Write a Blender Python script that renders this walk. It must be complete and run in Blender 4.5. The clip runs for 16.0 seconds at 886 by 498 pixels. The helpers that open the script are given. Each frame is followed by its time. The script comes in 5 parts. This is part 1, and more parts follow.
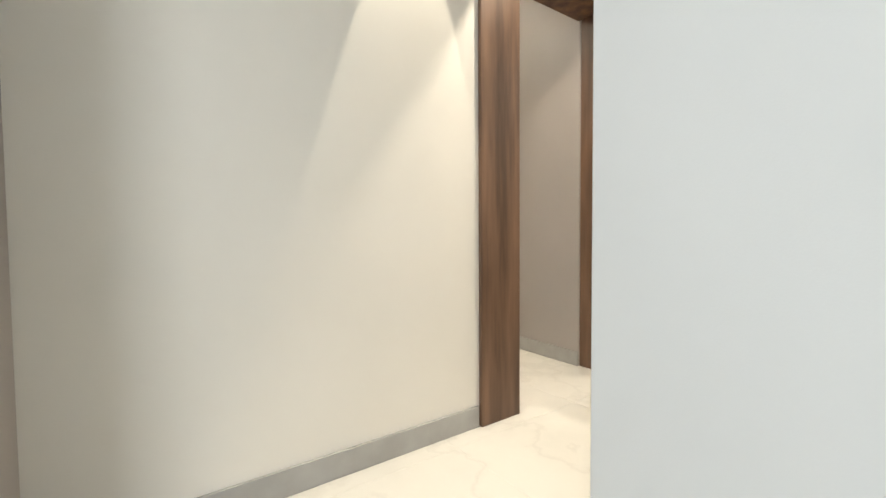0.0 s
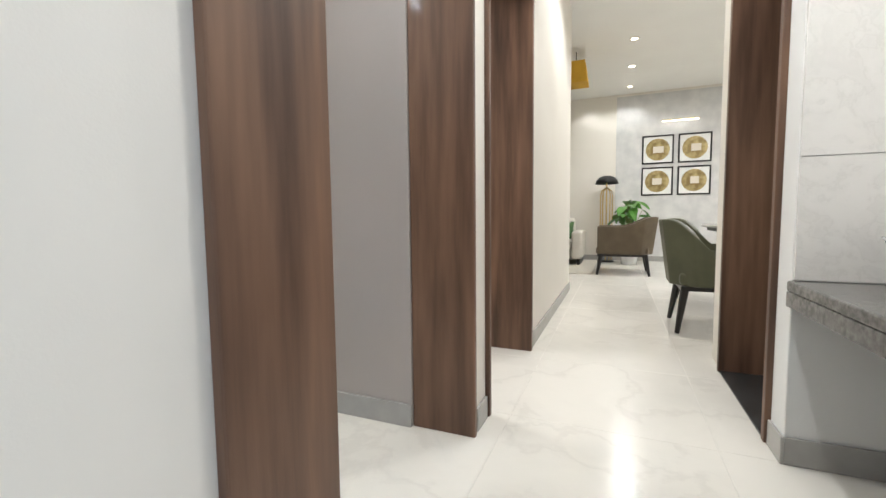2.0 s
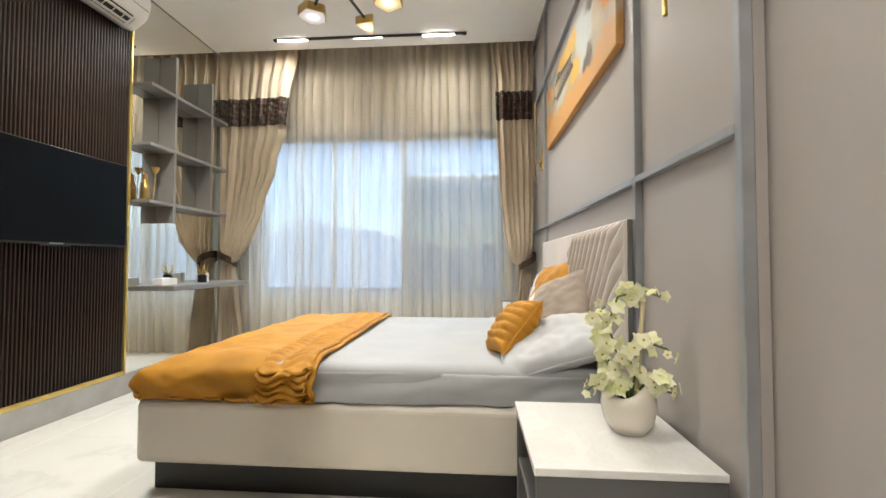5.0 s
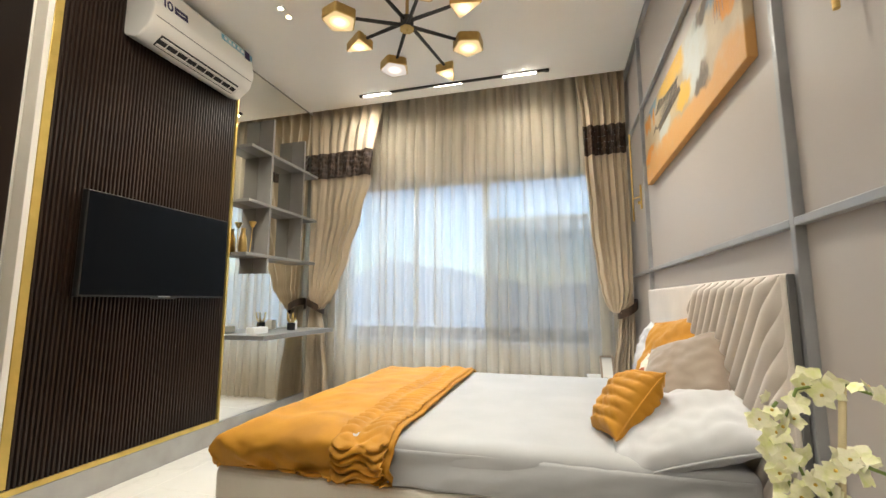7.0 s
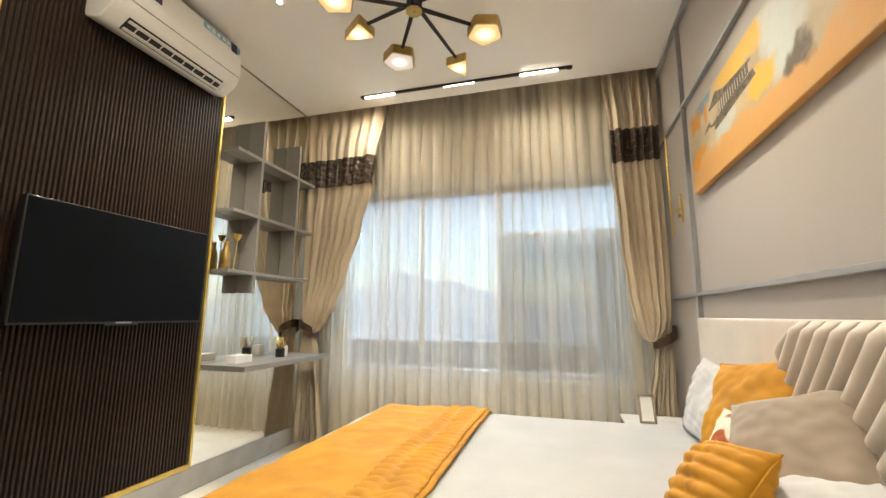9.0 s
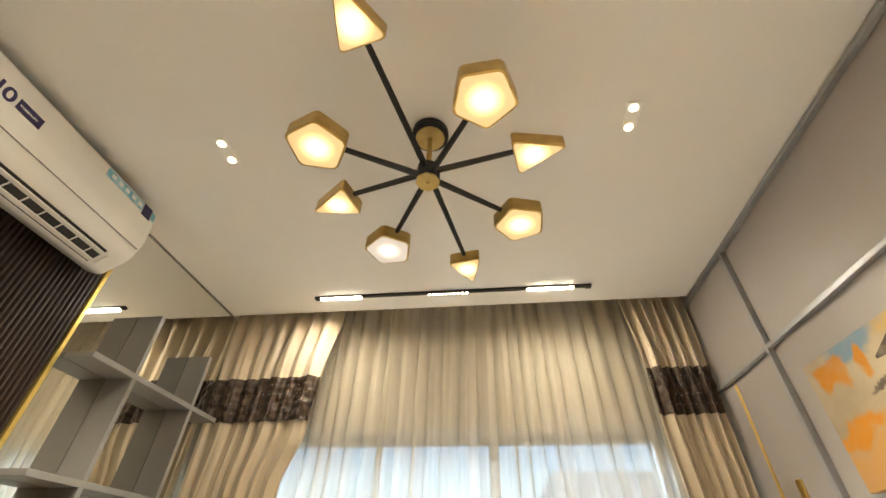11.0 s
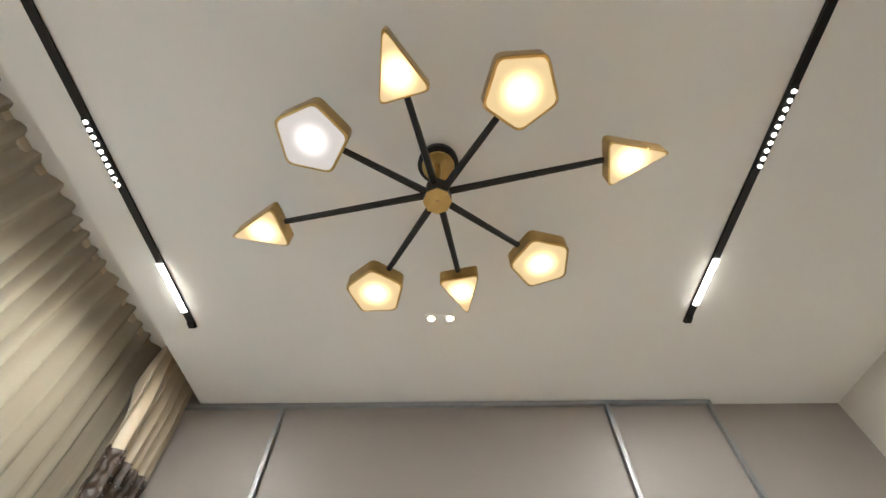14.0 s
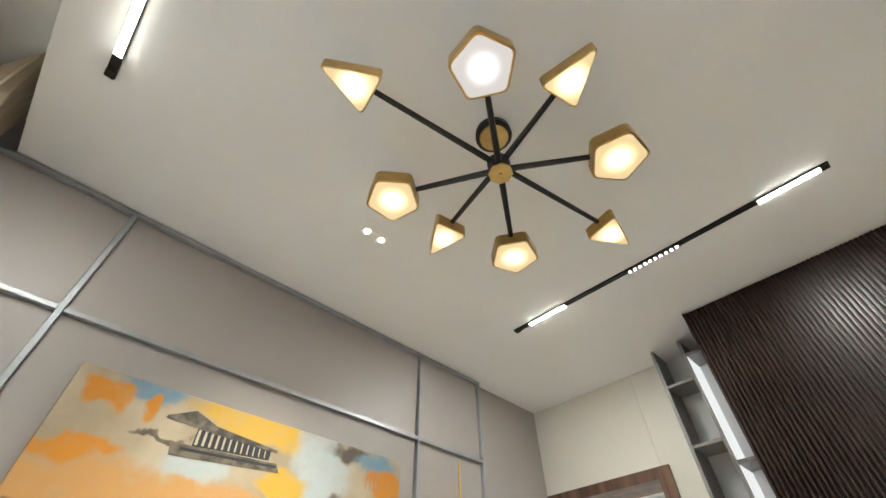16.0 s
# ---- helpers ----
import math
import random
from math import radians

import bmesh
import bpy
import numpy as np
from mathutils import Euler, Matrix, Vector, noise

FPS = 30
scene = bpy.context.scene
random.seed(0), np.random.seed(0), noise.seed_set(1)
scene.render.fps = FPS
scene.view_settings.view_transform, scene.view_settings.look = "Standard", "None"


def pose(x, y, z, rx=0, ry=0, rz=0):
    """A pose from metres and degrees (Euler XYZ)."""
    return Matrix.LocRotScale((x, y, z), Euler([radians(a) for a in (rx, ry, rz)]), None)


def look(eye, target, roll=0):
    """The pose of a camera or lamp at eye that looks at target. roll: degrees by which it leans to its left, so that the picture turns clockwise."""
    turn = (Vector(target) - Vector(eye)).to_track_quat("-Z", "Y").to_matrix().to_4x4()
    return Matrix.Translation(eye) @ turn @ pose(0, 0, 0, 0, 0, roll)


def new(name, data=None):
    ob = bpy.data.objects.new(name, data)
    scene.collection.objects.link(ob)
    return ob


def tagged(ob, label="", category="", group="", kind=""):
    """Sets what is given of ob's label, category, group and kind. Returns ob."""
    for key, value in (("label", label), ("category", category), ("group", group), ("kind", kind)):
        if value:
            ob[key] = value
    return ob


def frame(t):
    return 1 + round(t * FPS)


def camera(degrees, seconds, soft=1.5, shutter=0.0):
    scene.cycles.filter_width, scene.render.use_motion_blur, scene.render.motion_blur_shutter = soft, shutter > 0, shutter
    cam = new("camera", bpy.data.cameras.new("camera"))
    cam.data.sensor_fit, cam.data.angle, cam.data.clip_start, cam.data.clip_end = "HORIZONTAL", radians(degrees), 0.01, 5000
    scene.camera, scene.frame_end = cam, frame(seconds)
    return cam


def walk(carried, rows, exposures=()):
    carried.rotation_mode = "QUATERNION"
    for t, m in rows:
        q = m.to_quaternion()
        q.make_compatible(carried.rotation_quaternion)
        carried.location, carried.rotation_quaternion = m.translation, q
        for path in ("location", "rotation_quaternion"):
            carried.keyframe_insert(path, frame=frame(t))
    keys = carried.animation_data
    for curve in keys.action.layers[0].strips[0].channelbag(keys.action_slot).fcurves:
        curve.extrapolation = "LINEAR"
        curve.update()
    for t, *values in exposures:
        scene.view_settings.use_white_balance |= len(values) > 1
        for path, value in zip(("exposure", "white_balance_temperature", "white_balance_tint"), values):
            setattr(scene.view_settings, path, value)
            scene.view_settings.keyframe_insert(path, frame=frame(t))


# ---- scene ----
cam = camera(93.6, 16.0)
PATH = [
    (0, (0.332, 0.114, 0.921), (1.504, 1.735, 0.844), -0.4),
    (0.3, (0.371, 0.29, 0.918), (1.678, 1.801, 0.832), -0.5),
    (0.7, (0.488, 0.538, 0.945), (1.985, 1.862, 0.812), -0.4),
    (1, (0.643, 0.715, 0.915), (2.27, 1.87, 0.779), -0.5),
    (1.5, (0.888, 0.945, 0.906), (2.667, 1.846, 0.752), -0.1),
    (2, (1.209, 1.073, 0.89), (3.049, 1.843, 0.74), -0.6),
    (2.5, (1.508, 1.126, 0.871), (3.309, 1.985, 0.733), -1.1),
    (3, (1.738, 1.175, 0.949), (3.363, 2.339, 0.765), -0.65),
    (3.5, (1.949, 1.337, 0.907), (3.207, 2.883, 0.745), -0.7),
    (4, (2.083, 1.436, 0.879), (2.843, 3.282, 0.751), -0.3),
    (4.5, (2.147, 1.535, 0.907), (2.391, 3.519, 0.849), -0.1),
    (5, (2.114, 1.706, 0.972), (1.966, 3.7, 1.036), 0.1),
    (5.2, (2.089, 1.753, 1.008), (1.84, 3.733, 1.131), 0.3),
    (7.3, (2.062, 1.899, 1.054), (1.527, 3.81, 1.302), 0.1),
    (7.5, (2.077, 1.873, 1.031), (1.535, 3.788, 1.224), 0.0),
    (8, (2.042, 1.893, 1.043), (1.491, 3.811, 1.167), -0.0),
    (8.2, (2.02, 1.936, 1.032), (1.466, 3.853, 1.165), -0.1),
    (10.5, (1.566, 3.013, 1.526), (1.17, 4.693, 2.536), 0.7),
    (11, (1.395, 3.124, 1.582), (1.198, 4.679, 2.825), 1.2),
    (11.5, (1.206, 3.271, 1.557), (1.318, 4.676, 2.976), 1.2),
    (12, (0.952, 3.381, 1.559), (1.402, 4.59, 3.088), 0.8),
    (12.5, (0.81, 3.533, 1.549), (1.558, 4.494, 3.135), 0.4),
    (13, (0.673, 3.744, 1.56), (1.649, 4.395, 3.18), 0.3),
    (13.5, (0.56, 3.948, 1.572), (1.667, 4.281, 3.204), -0.2),
    (14, (0.562, 4.147, 1.587), (1.719, 4.164, 3.219), -0.0),
    (14.5, (0.554, 4.393, 1.593), (1.673, 4.126, 3.229), -0.1),
    (15, (0.569, 4.603, 1.57), (1.625, 4.102, 3.193), -0.2),
    (15.5, (0.651, 4.788, 1.565), (1.641, 4.063, 3.144), 0.1),
    (16, (0.725, 4.944, 1.448), (1.72, 3.966, 2.881), -0.6),
]
# seconds, stops, kelvin, tint: the phone's own exposure and white balance
EXPOSURES = [
    (0, 0.5, 6900, 8), (0.7, 0.45, 6700, 8), (1.2, 0.35, 5900, 8), (2, 0.35, 5700, 8), (2.6, 0.5, 5900, 8), (3.0, 0.7, 5650, 8), (3.4, 0.86, 5400, 8), (4, 0.8, 5450, 8), (4.5, 0.65, 5900, 8), (5.2, 0.65, 6100, 8), (7.3, 0.64, 6500, 8), (8.2, 0.64, 6700, 8), (10.3, 0.7, 7400, 8), (11.2, 0.7, 7200, 8), (12, 0.62, 6100, 8), (13, 0.52, 5950, 7), (14, 0.56, 5900, 6), (15, 0.68, 5750, 5), (16, 0.66, 5800, 4)]
walk(cam, [(t, look(eye, target, roll)) for t, eye, target, roll in PATH], EXPOSURES)


# ---------------------------------------------------------------- light
world = bpy.data.worlds.new("sky")
scene.world = world
world.use_nodes = True
wn, wl = world.node_tree.nodes, world.node_tree.links
sky = wn.new("ShaderNodeTexSky")
sky.sky_type, sky.sun_disc, sky.sun_elevation, sky.sun_rotation = "NISHITA", False, radians(42), radians(200)
wn["Background"].inputs["Strength"].default_value = 0.15
wl.new(sky.outputs["Color"], wn["Background"].inputs["Color"])
sun = new("sun", bpy.data.lights.new("sun", "SUN"))
sun.data.energy, sun.data.angle, sun.data.color = 0.9, radians(12), (1.0, 0.93, 0.84)
sun.matrix_basis = look((0, 0, 30), (8, 13, 0))


def lamp_area(name, eye, target, size_x, size_y, watts, colour):
    ob = new(name, bpy.data.lights.new(name, "AREA"))
    ob.data.shape, ob.data.size, ob.data.size_y = "RECTANGLE", size_x, size_y
    ob.data.energy, ob.data.color = watts, colour
    ob.matrix_basis = look(eye, target)
    return ob


def lamp_spot(name, eye, target, watts, colour, degrees=95, blend=0.6, radius=0.03):
    ob = new(name, bpy.data.lights.new(name, "SPOT"))
    ob.data.spot_size, ob.data.spot_blend, ob.data.shadow_soft_size = radians(degrees), blend, radius
    ob.data.energy, ob.data.color = watts, colour
    ob.matrix_basis = look(eye, target)
    return ob


WARM, NEUTRAL, COOL = (1.0, 0.92, 0.78), (1.0, 0.92, 0.80), (0.62, 0.78, 1.0)
# daylight in the bedroom window
lamp_area("window_daylight", (1.1, 7.1, 3.2), (1.1, 4.4, 0.7), 2.8, 1.2, 150, COOL)
# recessed ceiling spots of the bedroom
lamp_spot("bedroom_spot_light", (2.01, 4.18, 3.03), (2.01, 4.18, 0), 115, WARM, 105, 0.9)
lamp_spot("bedroom_spot_light", (0.29, 4.18, 3.03), (0.29, 4.18, 0), 115, WARM, 105, 0.9)
# the two ceiling tracks
for tx, ty, tw in ((0.43, 5.404, 6.5), (1.8, 5.404, 6.5), (0.42, 2.976, 13), (1.8, 2.976, 9)):
    lamp_area("track_lamp", (tx, ty, 3.022), (tx, ty, 0), 0.28, 0.03, tw, (1.0, 0.93, 0.80))
# passage downlights
lamp_spot("passage_light", (2.05, 1.05, 2.72), (2.05, 1.05, 0), 58, NEUTRAL, 130, 0.4, 0.025)
lamp_spot("passage_light", (3.4, 1.05, 2.72), (3.4, 1.05, 0), 36, NEUTRAL, 130, 0.4, 0.025)
lamp_spot("wall_washer", (1.25, 1.45, 2.75), (1.25, 1.45, 0), 78, WARM, 33, 0.12, 0.008)
# added fill over the basin; side room lamp and start room daylight out of view
lamp_spot("vanity_fill", (2.4, 0.3, 2.72), (2.4, 0.25, 0), 25, NEUTRAL, 120)
lamp_area("side_room_light", (3.5, 3.2, 3.0), (3.5, 3.2, 0), 0.5, 0.5, 30, NEUTRAL)
lamp_area("start_room_window", (-1.8, -1.5, 1.6), (1.0, 0.2, 1.2), 1.4, 1.4, 45, (0.80, 0.89, 1.0))
# living room downlights
for dx, watts in ((5.2, 66), (7.51, 66), (8.63, 62), (9.75, 24)):
    lamp_spot("living_downlight", (dx, 0.905, 3.22), (dx, 0.905, 0), watts, NEUTRAL, 140)
lamp_spot("living_downlight", (9.95, 1.6, 3.22), (10.1, 1.6, 0), 12, NEUTRAL, 100)
# Added fill with no fitting, to brighten the living room as a whole.
lamp_area("living_fill", (7.5, -1.4, 3.2), (7.5, -1.4, 0), 2.0, 1.5, 70, NEUTRAL)


# ---------------------------------------------------------------- materials
def mat(name, colour, rough=0.5, metal=0.0, colour2=None, scale=6.0, detail=4.0, bump=0.0, bump_scale=150.0, coat=0.0, stretch=(1, 1, 1), contrast=(0.35, 0.7), sheen=0.0, rough_var=0.0, object_random=0.0):
    m = bpy.data.materials.new(name)
    m.use_nodes = True
    n, l = m.node_tree.nodes, m.node_tree.links
    b = n["Principled BSDF"]
    b.inputs["Roughness"].default_value, b.inputs["Metallic"].default_value = rough, metal
    b.inputs["Coat Weight"].default_value, b.inputs["Coat Roughness"].default_value = coat, 0.08
    b.inputs["Sheen Weight"].default_value = sheen
    co = n.new("ShaderNodeTexCoord")
    mp = n.new("ShaderNodeMapping")
    mp.inputs["Scale"].default_value = stretch
    l.new(co.outputs["Object"], mp.inputs["Vector"])
    no = n.new("ShaderNodeTexNoise")
    no.inputs["Scale"].default_value, no.inputs["Detail"].default_value = scale, detail
    l.new(mp.outputs["Vector"], no.inputs["Vector"])
    rp = n.new("ShaderNodeValToRGB")
    c2 = colour2 or tuple(c * 0.88 for c in colour)
    rp.color_ramp.elements[0].position, rp.color_ramp.elements[1].position = contrast
    rp.color_ramp.elements[0].color, rp.color_ramp.elements[1].color = (*c2, 1), (*colour, 1)
    l.new(no.outputs["Fac"], rp.inputs["Fac"])
    out = rp.outputs["Color"]
    if object_random:
        oi = n.new("ShaderNodeObjectInfo")
        mr = n.new("ShaderNodeMapRange")
        mr.inputs["To Min"].default_value, mr.inputs["To Max"].default_value = 1 - object_random, 1 + object_random
        l.new(oi.outputs["Random"], mr.inputs["Value"])
        hs = n.new("ShaderNodeHueSaturation")
        l.new(mr.outputs["Result"], hs.inputs["Value"])
        l.new(out, hs.inputs["Color"])
        out = hs.outputs["Color"]
    l.new(out, b.inputs["Base Color"])
    if rough_var:
        mr2 = n.new("ShaderNodeMapRange")
        mr2.inputs["To Min"].default_value, mr2.inputs["To Max"].default_value = max(0.02, rough - rough_var), min(1, rough + rough_var)
        l.new(no.outputs["Fac"], mr2.inputs["Value"])
        l.new(mr2.outputs["Result"], b.inputs["Roughness"])
    if bump:
        nb = n.new("ShaderNodeTexNoise")
        nb.inputs["Scale"].default_value, nb.inputs["Detail"].default_value = bump_scale, 3
        l.new(mp.outputs["Vector"], nb.inputs["Vector"])
        bp = n.new("ShaderNodeBump")
        bp.inputs["Strength"].default_value, bp.inputs["Distance"].default_value = bump, 0.004
        l.new(nb.outputs["Fac"], bp.inputs["Height"])
        l.new(bp.outputs["Normal"], b.inputs["Normal"])
    return m


def glow(name, colour, strength, inner=None, radius=0.1):
    """A lamp's face, or a side made to glow; with inner it is brighter round its middle, where the bulb sits."""
    m = bpy.data.materials.new(name)
    m.use_nodes = True
    n, l = m.node_tree.nodes, m.node_tree.links
    b = n["Principled BSDF"]
    b.inputs["Base Color"].default_value = (0.25, 0.22, 0.18, 1)
    b.inputs["Emission Color"].default_value = (*colour, 1)
    b.inputs["Emission Strength"].default_value = strength
    if inner:
        co = n.new("ShaderNodeTexCoord")
        ln = n.new("ShaderNodeVectorMath")
        ln.operation = "LENGTH"
        l.new(co.outputs["Object"], ln.inputs[0])
        mr = n.new("ShaderNodeMapRange")
        mr.interpolation_type = "SMOOTHERSTEP"
        mr.inputs["From Max"].default_value = radius
        mr.inputs["To Min"].default_value, mr.inputs["To Max"].default_value = inner, strength
        l.new(ln.outputs["Value"], mr.inputs["Value"])
        l.new(mr.outputs["Result"], b.inputs["Emission Strength"])
    return m


def wood(name, dark, light, rough=0.48):
    """Straight-grained laminate, the grain upright."""
    m = mat(name, light, rough, 0, dark, scale=2.4, detail=12, stretch=(6, 6, 0.5), contrast=(0.30, 0.70), rough_var=0.1, bump=0.06, bump_scale=40, coat=0.05)
    return m


def marble(name, base, vein, rough=0.12, scale=1.1):
    m = bpy.data.materials.new(name)
    m.use_nodes = True
    n, l = m.node_tree.nodes, m.node_tree.links
    b = n["Principled BSDF"]
    b.inputs["Roughness"].default_value = rough
    b.inputs["Coat Weight"].default_value, b.inputs["Coat Roughness"].default_value = 0.2, 0.05
    geo = n.new("ShaderNodeNewGeometry")
    warp = n.new("ShaderNodeTexNoise")
    warp.inputs["Scale"].default_value, warp.inputs["Detail"].default_value = 1.6 * scale, 6
    l.new(geo.outputs["Position"], warp.inputs["Vector"])
    add = n.new("ShaderNodeVectorMath")
    add.operation = "MULTIPLY_ADD"
    add.inputs[1].default_value = (1.1, 1.1, 1.1)
    l.new(warp.outputs["Color"], add.inputs[0])
    l.new(geo.outputs["Position"], add.inputs[2])
    nz = n.new("ShaderNodeTexNoise")
    nz.inputs["Scale"].default_value, nz.inputs["Detail"].default_value = 1.3 * scale, 8
    l.new(add.outputs["Vector"], nz.inputs["Vector"])
    rp = n.new("ShaderNodeValToRGB")
    e = rp.color_ramp.elements
    e[0].position, e[0].color = 0.40, (*base, 1)
    e[1].position, e[1].color = 0.62, (*(c * 0.93 for c in base), 1)
    k = e.new(0.5)
    k.color = (*(0.28 * v + 0.72 * c for v, c in zip(vein, base)), 1)
    k2 = e.new(0.475)
    k2.color = (*(0.97 * c for c in base), 1)
    k3 = e.new(0.53)
    k3.color = (*(0.97 * c for c in base), 1)
    l.new(nz.outputs["Fac"], rp.inputs["Fac"])
    l.new(rp.outputs["Color"], b.inputs["Base Color"])
    return m


M_CREAM = mat("cream wall paint", (0.80, 0.76, 0.69), 0.6, scale=2, colour2=(0.77, 0.73, 0.66), bump=0.05, bump_scale=260)
M_WHITE = mat("white wall paint", (0.80, 0.80, 0.79), 0.6, scale=2, colour2=(0.77, 0.77, 0.76), bump=0.05, bump_scale=260)
M_CEIL = mat("ceiling paint", (0.88, 0.87, 0.84), 0.65, scale=1.5, colour2=(0.85, 0.84, 0.81), bump=0.03, bump_scale=200)
M_TAUPE = mat("taupe wall panel", (0.40, 0.36, 0.335), 0.45, scale=2.2, colour2=(0.38, 0.345, 0.32), bump=0.04, bump_scale=300, rough_var=0.06)
M_STRIP = mat("grey metal strip", (0.40, 0.405, 0.42), 0.42, 0.5, scale=9, colour2=(0.34, 0.345, 0.36), rough_var=0.08)
M_WOOD = wood("brown door wood", (0.052, 0.026, 0.016), (0.215, 0.118, 0.070))
M_FLOOR = marble("polished marble tile", (0.78, 0.75, 0.69), (0.50, 0.47, 0.43), 0.2)
M_FLOOR.node_tree.nodes["Principled BSDF"].inputs["Specular IOR Level"].default_value = 0.3
M_FLOOR.node_tree.nodes["Principled BSDF"].inputs["Coat Weight"].default_value = 0.06
M_JOINT = mat("tile joint", (0.74, 0.71, 0.65), 0.7, scale=30)
M_SKIRT = mat("grey stone skirting", (0.42, 0.41, 0.39), 0.25, scale=7, colour2=(0.36, 0.35, 0.33))
# The threshold's black stone; on the bathroom walls it paints the dark of the room.
M_BATHBLACK = mat("black of threshold and unlit bathroom", (0.05, 0.05, 0.05), 0.25, scale=8, colour2=(0.03, 0.03, 0.03))
M_GRANITE = mat("grey granite", (0.20, 0.19, 0.18), 0.25, scale=60, colour2=(0.09, 0.085, 0.08), bump=0.05)
M_GREYWALL = mat("pale grey patterned wallpaper", (0.66, 0.65, 0.63), 0.55, scale=5, colour2=(0.55, 0.545, 0.54), detail=8, bump=0.15, bump_scale=60)
# Distance haze is put into these pale bluish base colours.
M_OUT = mat("building paint paled by haze", (0.62, 0.66, 0.70), 0.8, scale=0.5, colour2=(0.56, 0.60, 0.64))
M_OUTWIN = mat("window glass paled by haze", (0.40, 0.45, 0.51), 0.4, scale=0.5)
M_HILL = mat("hillside paled by haze", (0.60, 0.70, 0.80), 0.9, scale=0.08, colour2=(0.53, 0.63, 0.73))
M_GROUND = mat("far ground", (0.2, 0.2, 0.19), 0.9, scale=0.05)


# ---------------------------------------------------------------- builders
ORIGIN = {}


def thing(name, at, label, category, group=""):
    ob = new(name)
    ob.empty_display_size = 0.05
    ob.location = at
    ORIGIN[ob.name] = Vector(at)
    return tagged(ob, label, category, group)


def link_mesh(name, bm, material, smooth=False):
    me = bpy.data.meshes.new(name)
    bm.normal_update()
    bm.to_mesh(me)
    bm.free()
    if material:
        me.materials.append(material)
    if smooth:
        me.polygons.foreach_set("use_smooth", [True] * len(me.polygons))
    return me


def part(name, bm, material, parent, label="", smooth=False):
    """Links a bmesh in world coordinates as one mesh under a thing or a part."""
    base = ORIGIN[parent.name]
    bmesh.ops.translate(bm, vec=-base, verts=bm.verts)
    ob = new(name, link_mesh(name, bm, material, smooth))
    ob.parent = parent
    ORIGIN[ob.name] = base
    return tagged(ob, label)


def solo(name, bm, material, label, category="", group="", kind="", smooth=False):
    """A top-level thing that is one mesh; its origin sits at the middle of its base."""
    lo = [min(v.co[i] for v in bm.verts) for i in range(3)]
    hi = [max(v.co[i] for v in bm.verts) for i in range(3)]
    base = Vector(((lo[0] + hi[0]) / 2, (lo[1] + hi[1]) / 2, lo[2]))
    bmesh.ops.translate(bm, vec=-base, verts=bm.verts)
    ob = new(name, link_mesh(name, bm, material, smooth))
    ob.location = base
    ORIGIN[ob.name] = base
    return tagged(ob, label, category, group, kind)


def box(x0, x1, y0, y1, z0, z1, bevel=0.0, segments=2, bm=None):
    bm0 = bmesh.new()
    bmesh.ops.create_cube(bm0, size=1.0, matrix=Matrix.LocRotScale(((x0 + x1) / 2, (y0 + y1) / 2, (z0 + z1) / 2), None, (x1 - x0, y1 - y0, z1 - z0)))
    if bevel:
        bmesh.ops.bevel(bm0, geom=bm0.edges[:], offset=bevel, segments=segments, profile=0.5, affect="EDGES")
    if bm is None:
        return bm0
    me = bpy.data.meshes.new("tmp")
    bm0.to_mesh(me)
    bm0.free()
    bm.from_mesh(me)
    bpy.data.meshes.remove(me)
    return bm


def wall(name, x0, x1, y0, y1, z0, z1, material, label, bevel=0.003):
    return solo(name, box(x0, x1, y0, y1, z0, z1, bevel, 1), material, label, kind="structure")


# ---------------------------------------------------------------- structure
CEIL, WX, FY = 3.05, 2.74, 1.865
wall("floor_base", -2.6, 11.2, -3.3, 6.0, -0.25, -0.0015, M_JOINT, "screed bed under the marble floor tiles")
# passage
wall("wall_north_1", -2.4, 1.83, 1.6, FY, 0, 3.3, M_CREAM, "cream painted passage wall beside the bedroom door")
wall("wall_north_2", 2.775, 2.94, 1.6, FY, 0, 3.3, M_CREAM, "narrow cream wall between two door frames")
wall("wall_north_3", 3.96, 6.40, 1.6, FY, 0, 3.3, M_CREAM, "long cream wall leading to the living room")
wall("wall_over_doors", 1.83, 2.775, 1.6, FY, 2.39, 3.3, M_CREAM, "cream wall above the bedroom door")
wall("wall_over_doors", 2.94, 3.96, 1.6, FY, 2.41, 3.3, M_CREAM, "cream wall above the side room door")
wall("wall_start_east", 1.6, 1.82, -3.0, 0.62, 0, 3.3, M_WHITE, "white wall of the starting room beside its doorway")
wall("wall_start_nib", 1.005, 1.598, -3.0, 0.578, 0, 2.755, M_WHITE, "white wall block beside the wide doorway", 0.004)
wall("wall_start_lintel", 1.6, 1.82, 0.62, 1.6, 2.41, 3.3, M_WHITE, "white wall above the wide doorway")
wall("wall_start_south", -2.4, 1.6, -3.2, -3.0, 0, 3.3, M_WHITE, "white wall closing the starting room")
wall("wall_start_west", -2.6, -2.4, -3.2, FY, 0, 3.3, M_CREAM, "cream wall at the end of the starting room")
wall("wall_vanity_back", 1.82, 3.1, -0.32, -0.12, 0, 3.3, M_WHITE, "white wall behind the wash basin")
wall("wall_vanity_side", 2.995, 3.13, -0.12, 0.51, 0, 3.3, M_WHITE, "white wall end between basin niche and bathroom door")
wall("wall_bath_end", 3.965, 4.2, -2.2, 0.51, 0, 3.3, M_CREAM, "cream wall end beyond the bathroom door")
wall("wall_bath_lintel", 3.13, 3.965, 0.35, 0.51, 2.39, 3.3, M_CREAM, "cream wall above the bathroom door")
# Black colour and linings stand in for the unlit bathroom's darkness.
wall("wall_bath_back", 3.1, 3.965, -2.2, -2.0, 0, 3.3, M_BATHBLACK, "wall of the unlit bathroom, its darkness painted in")
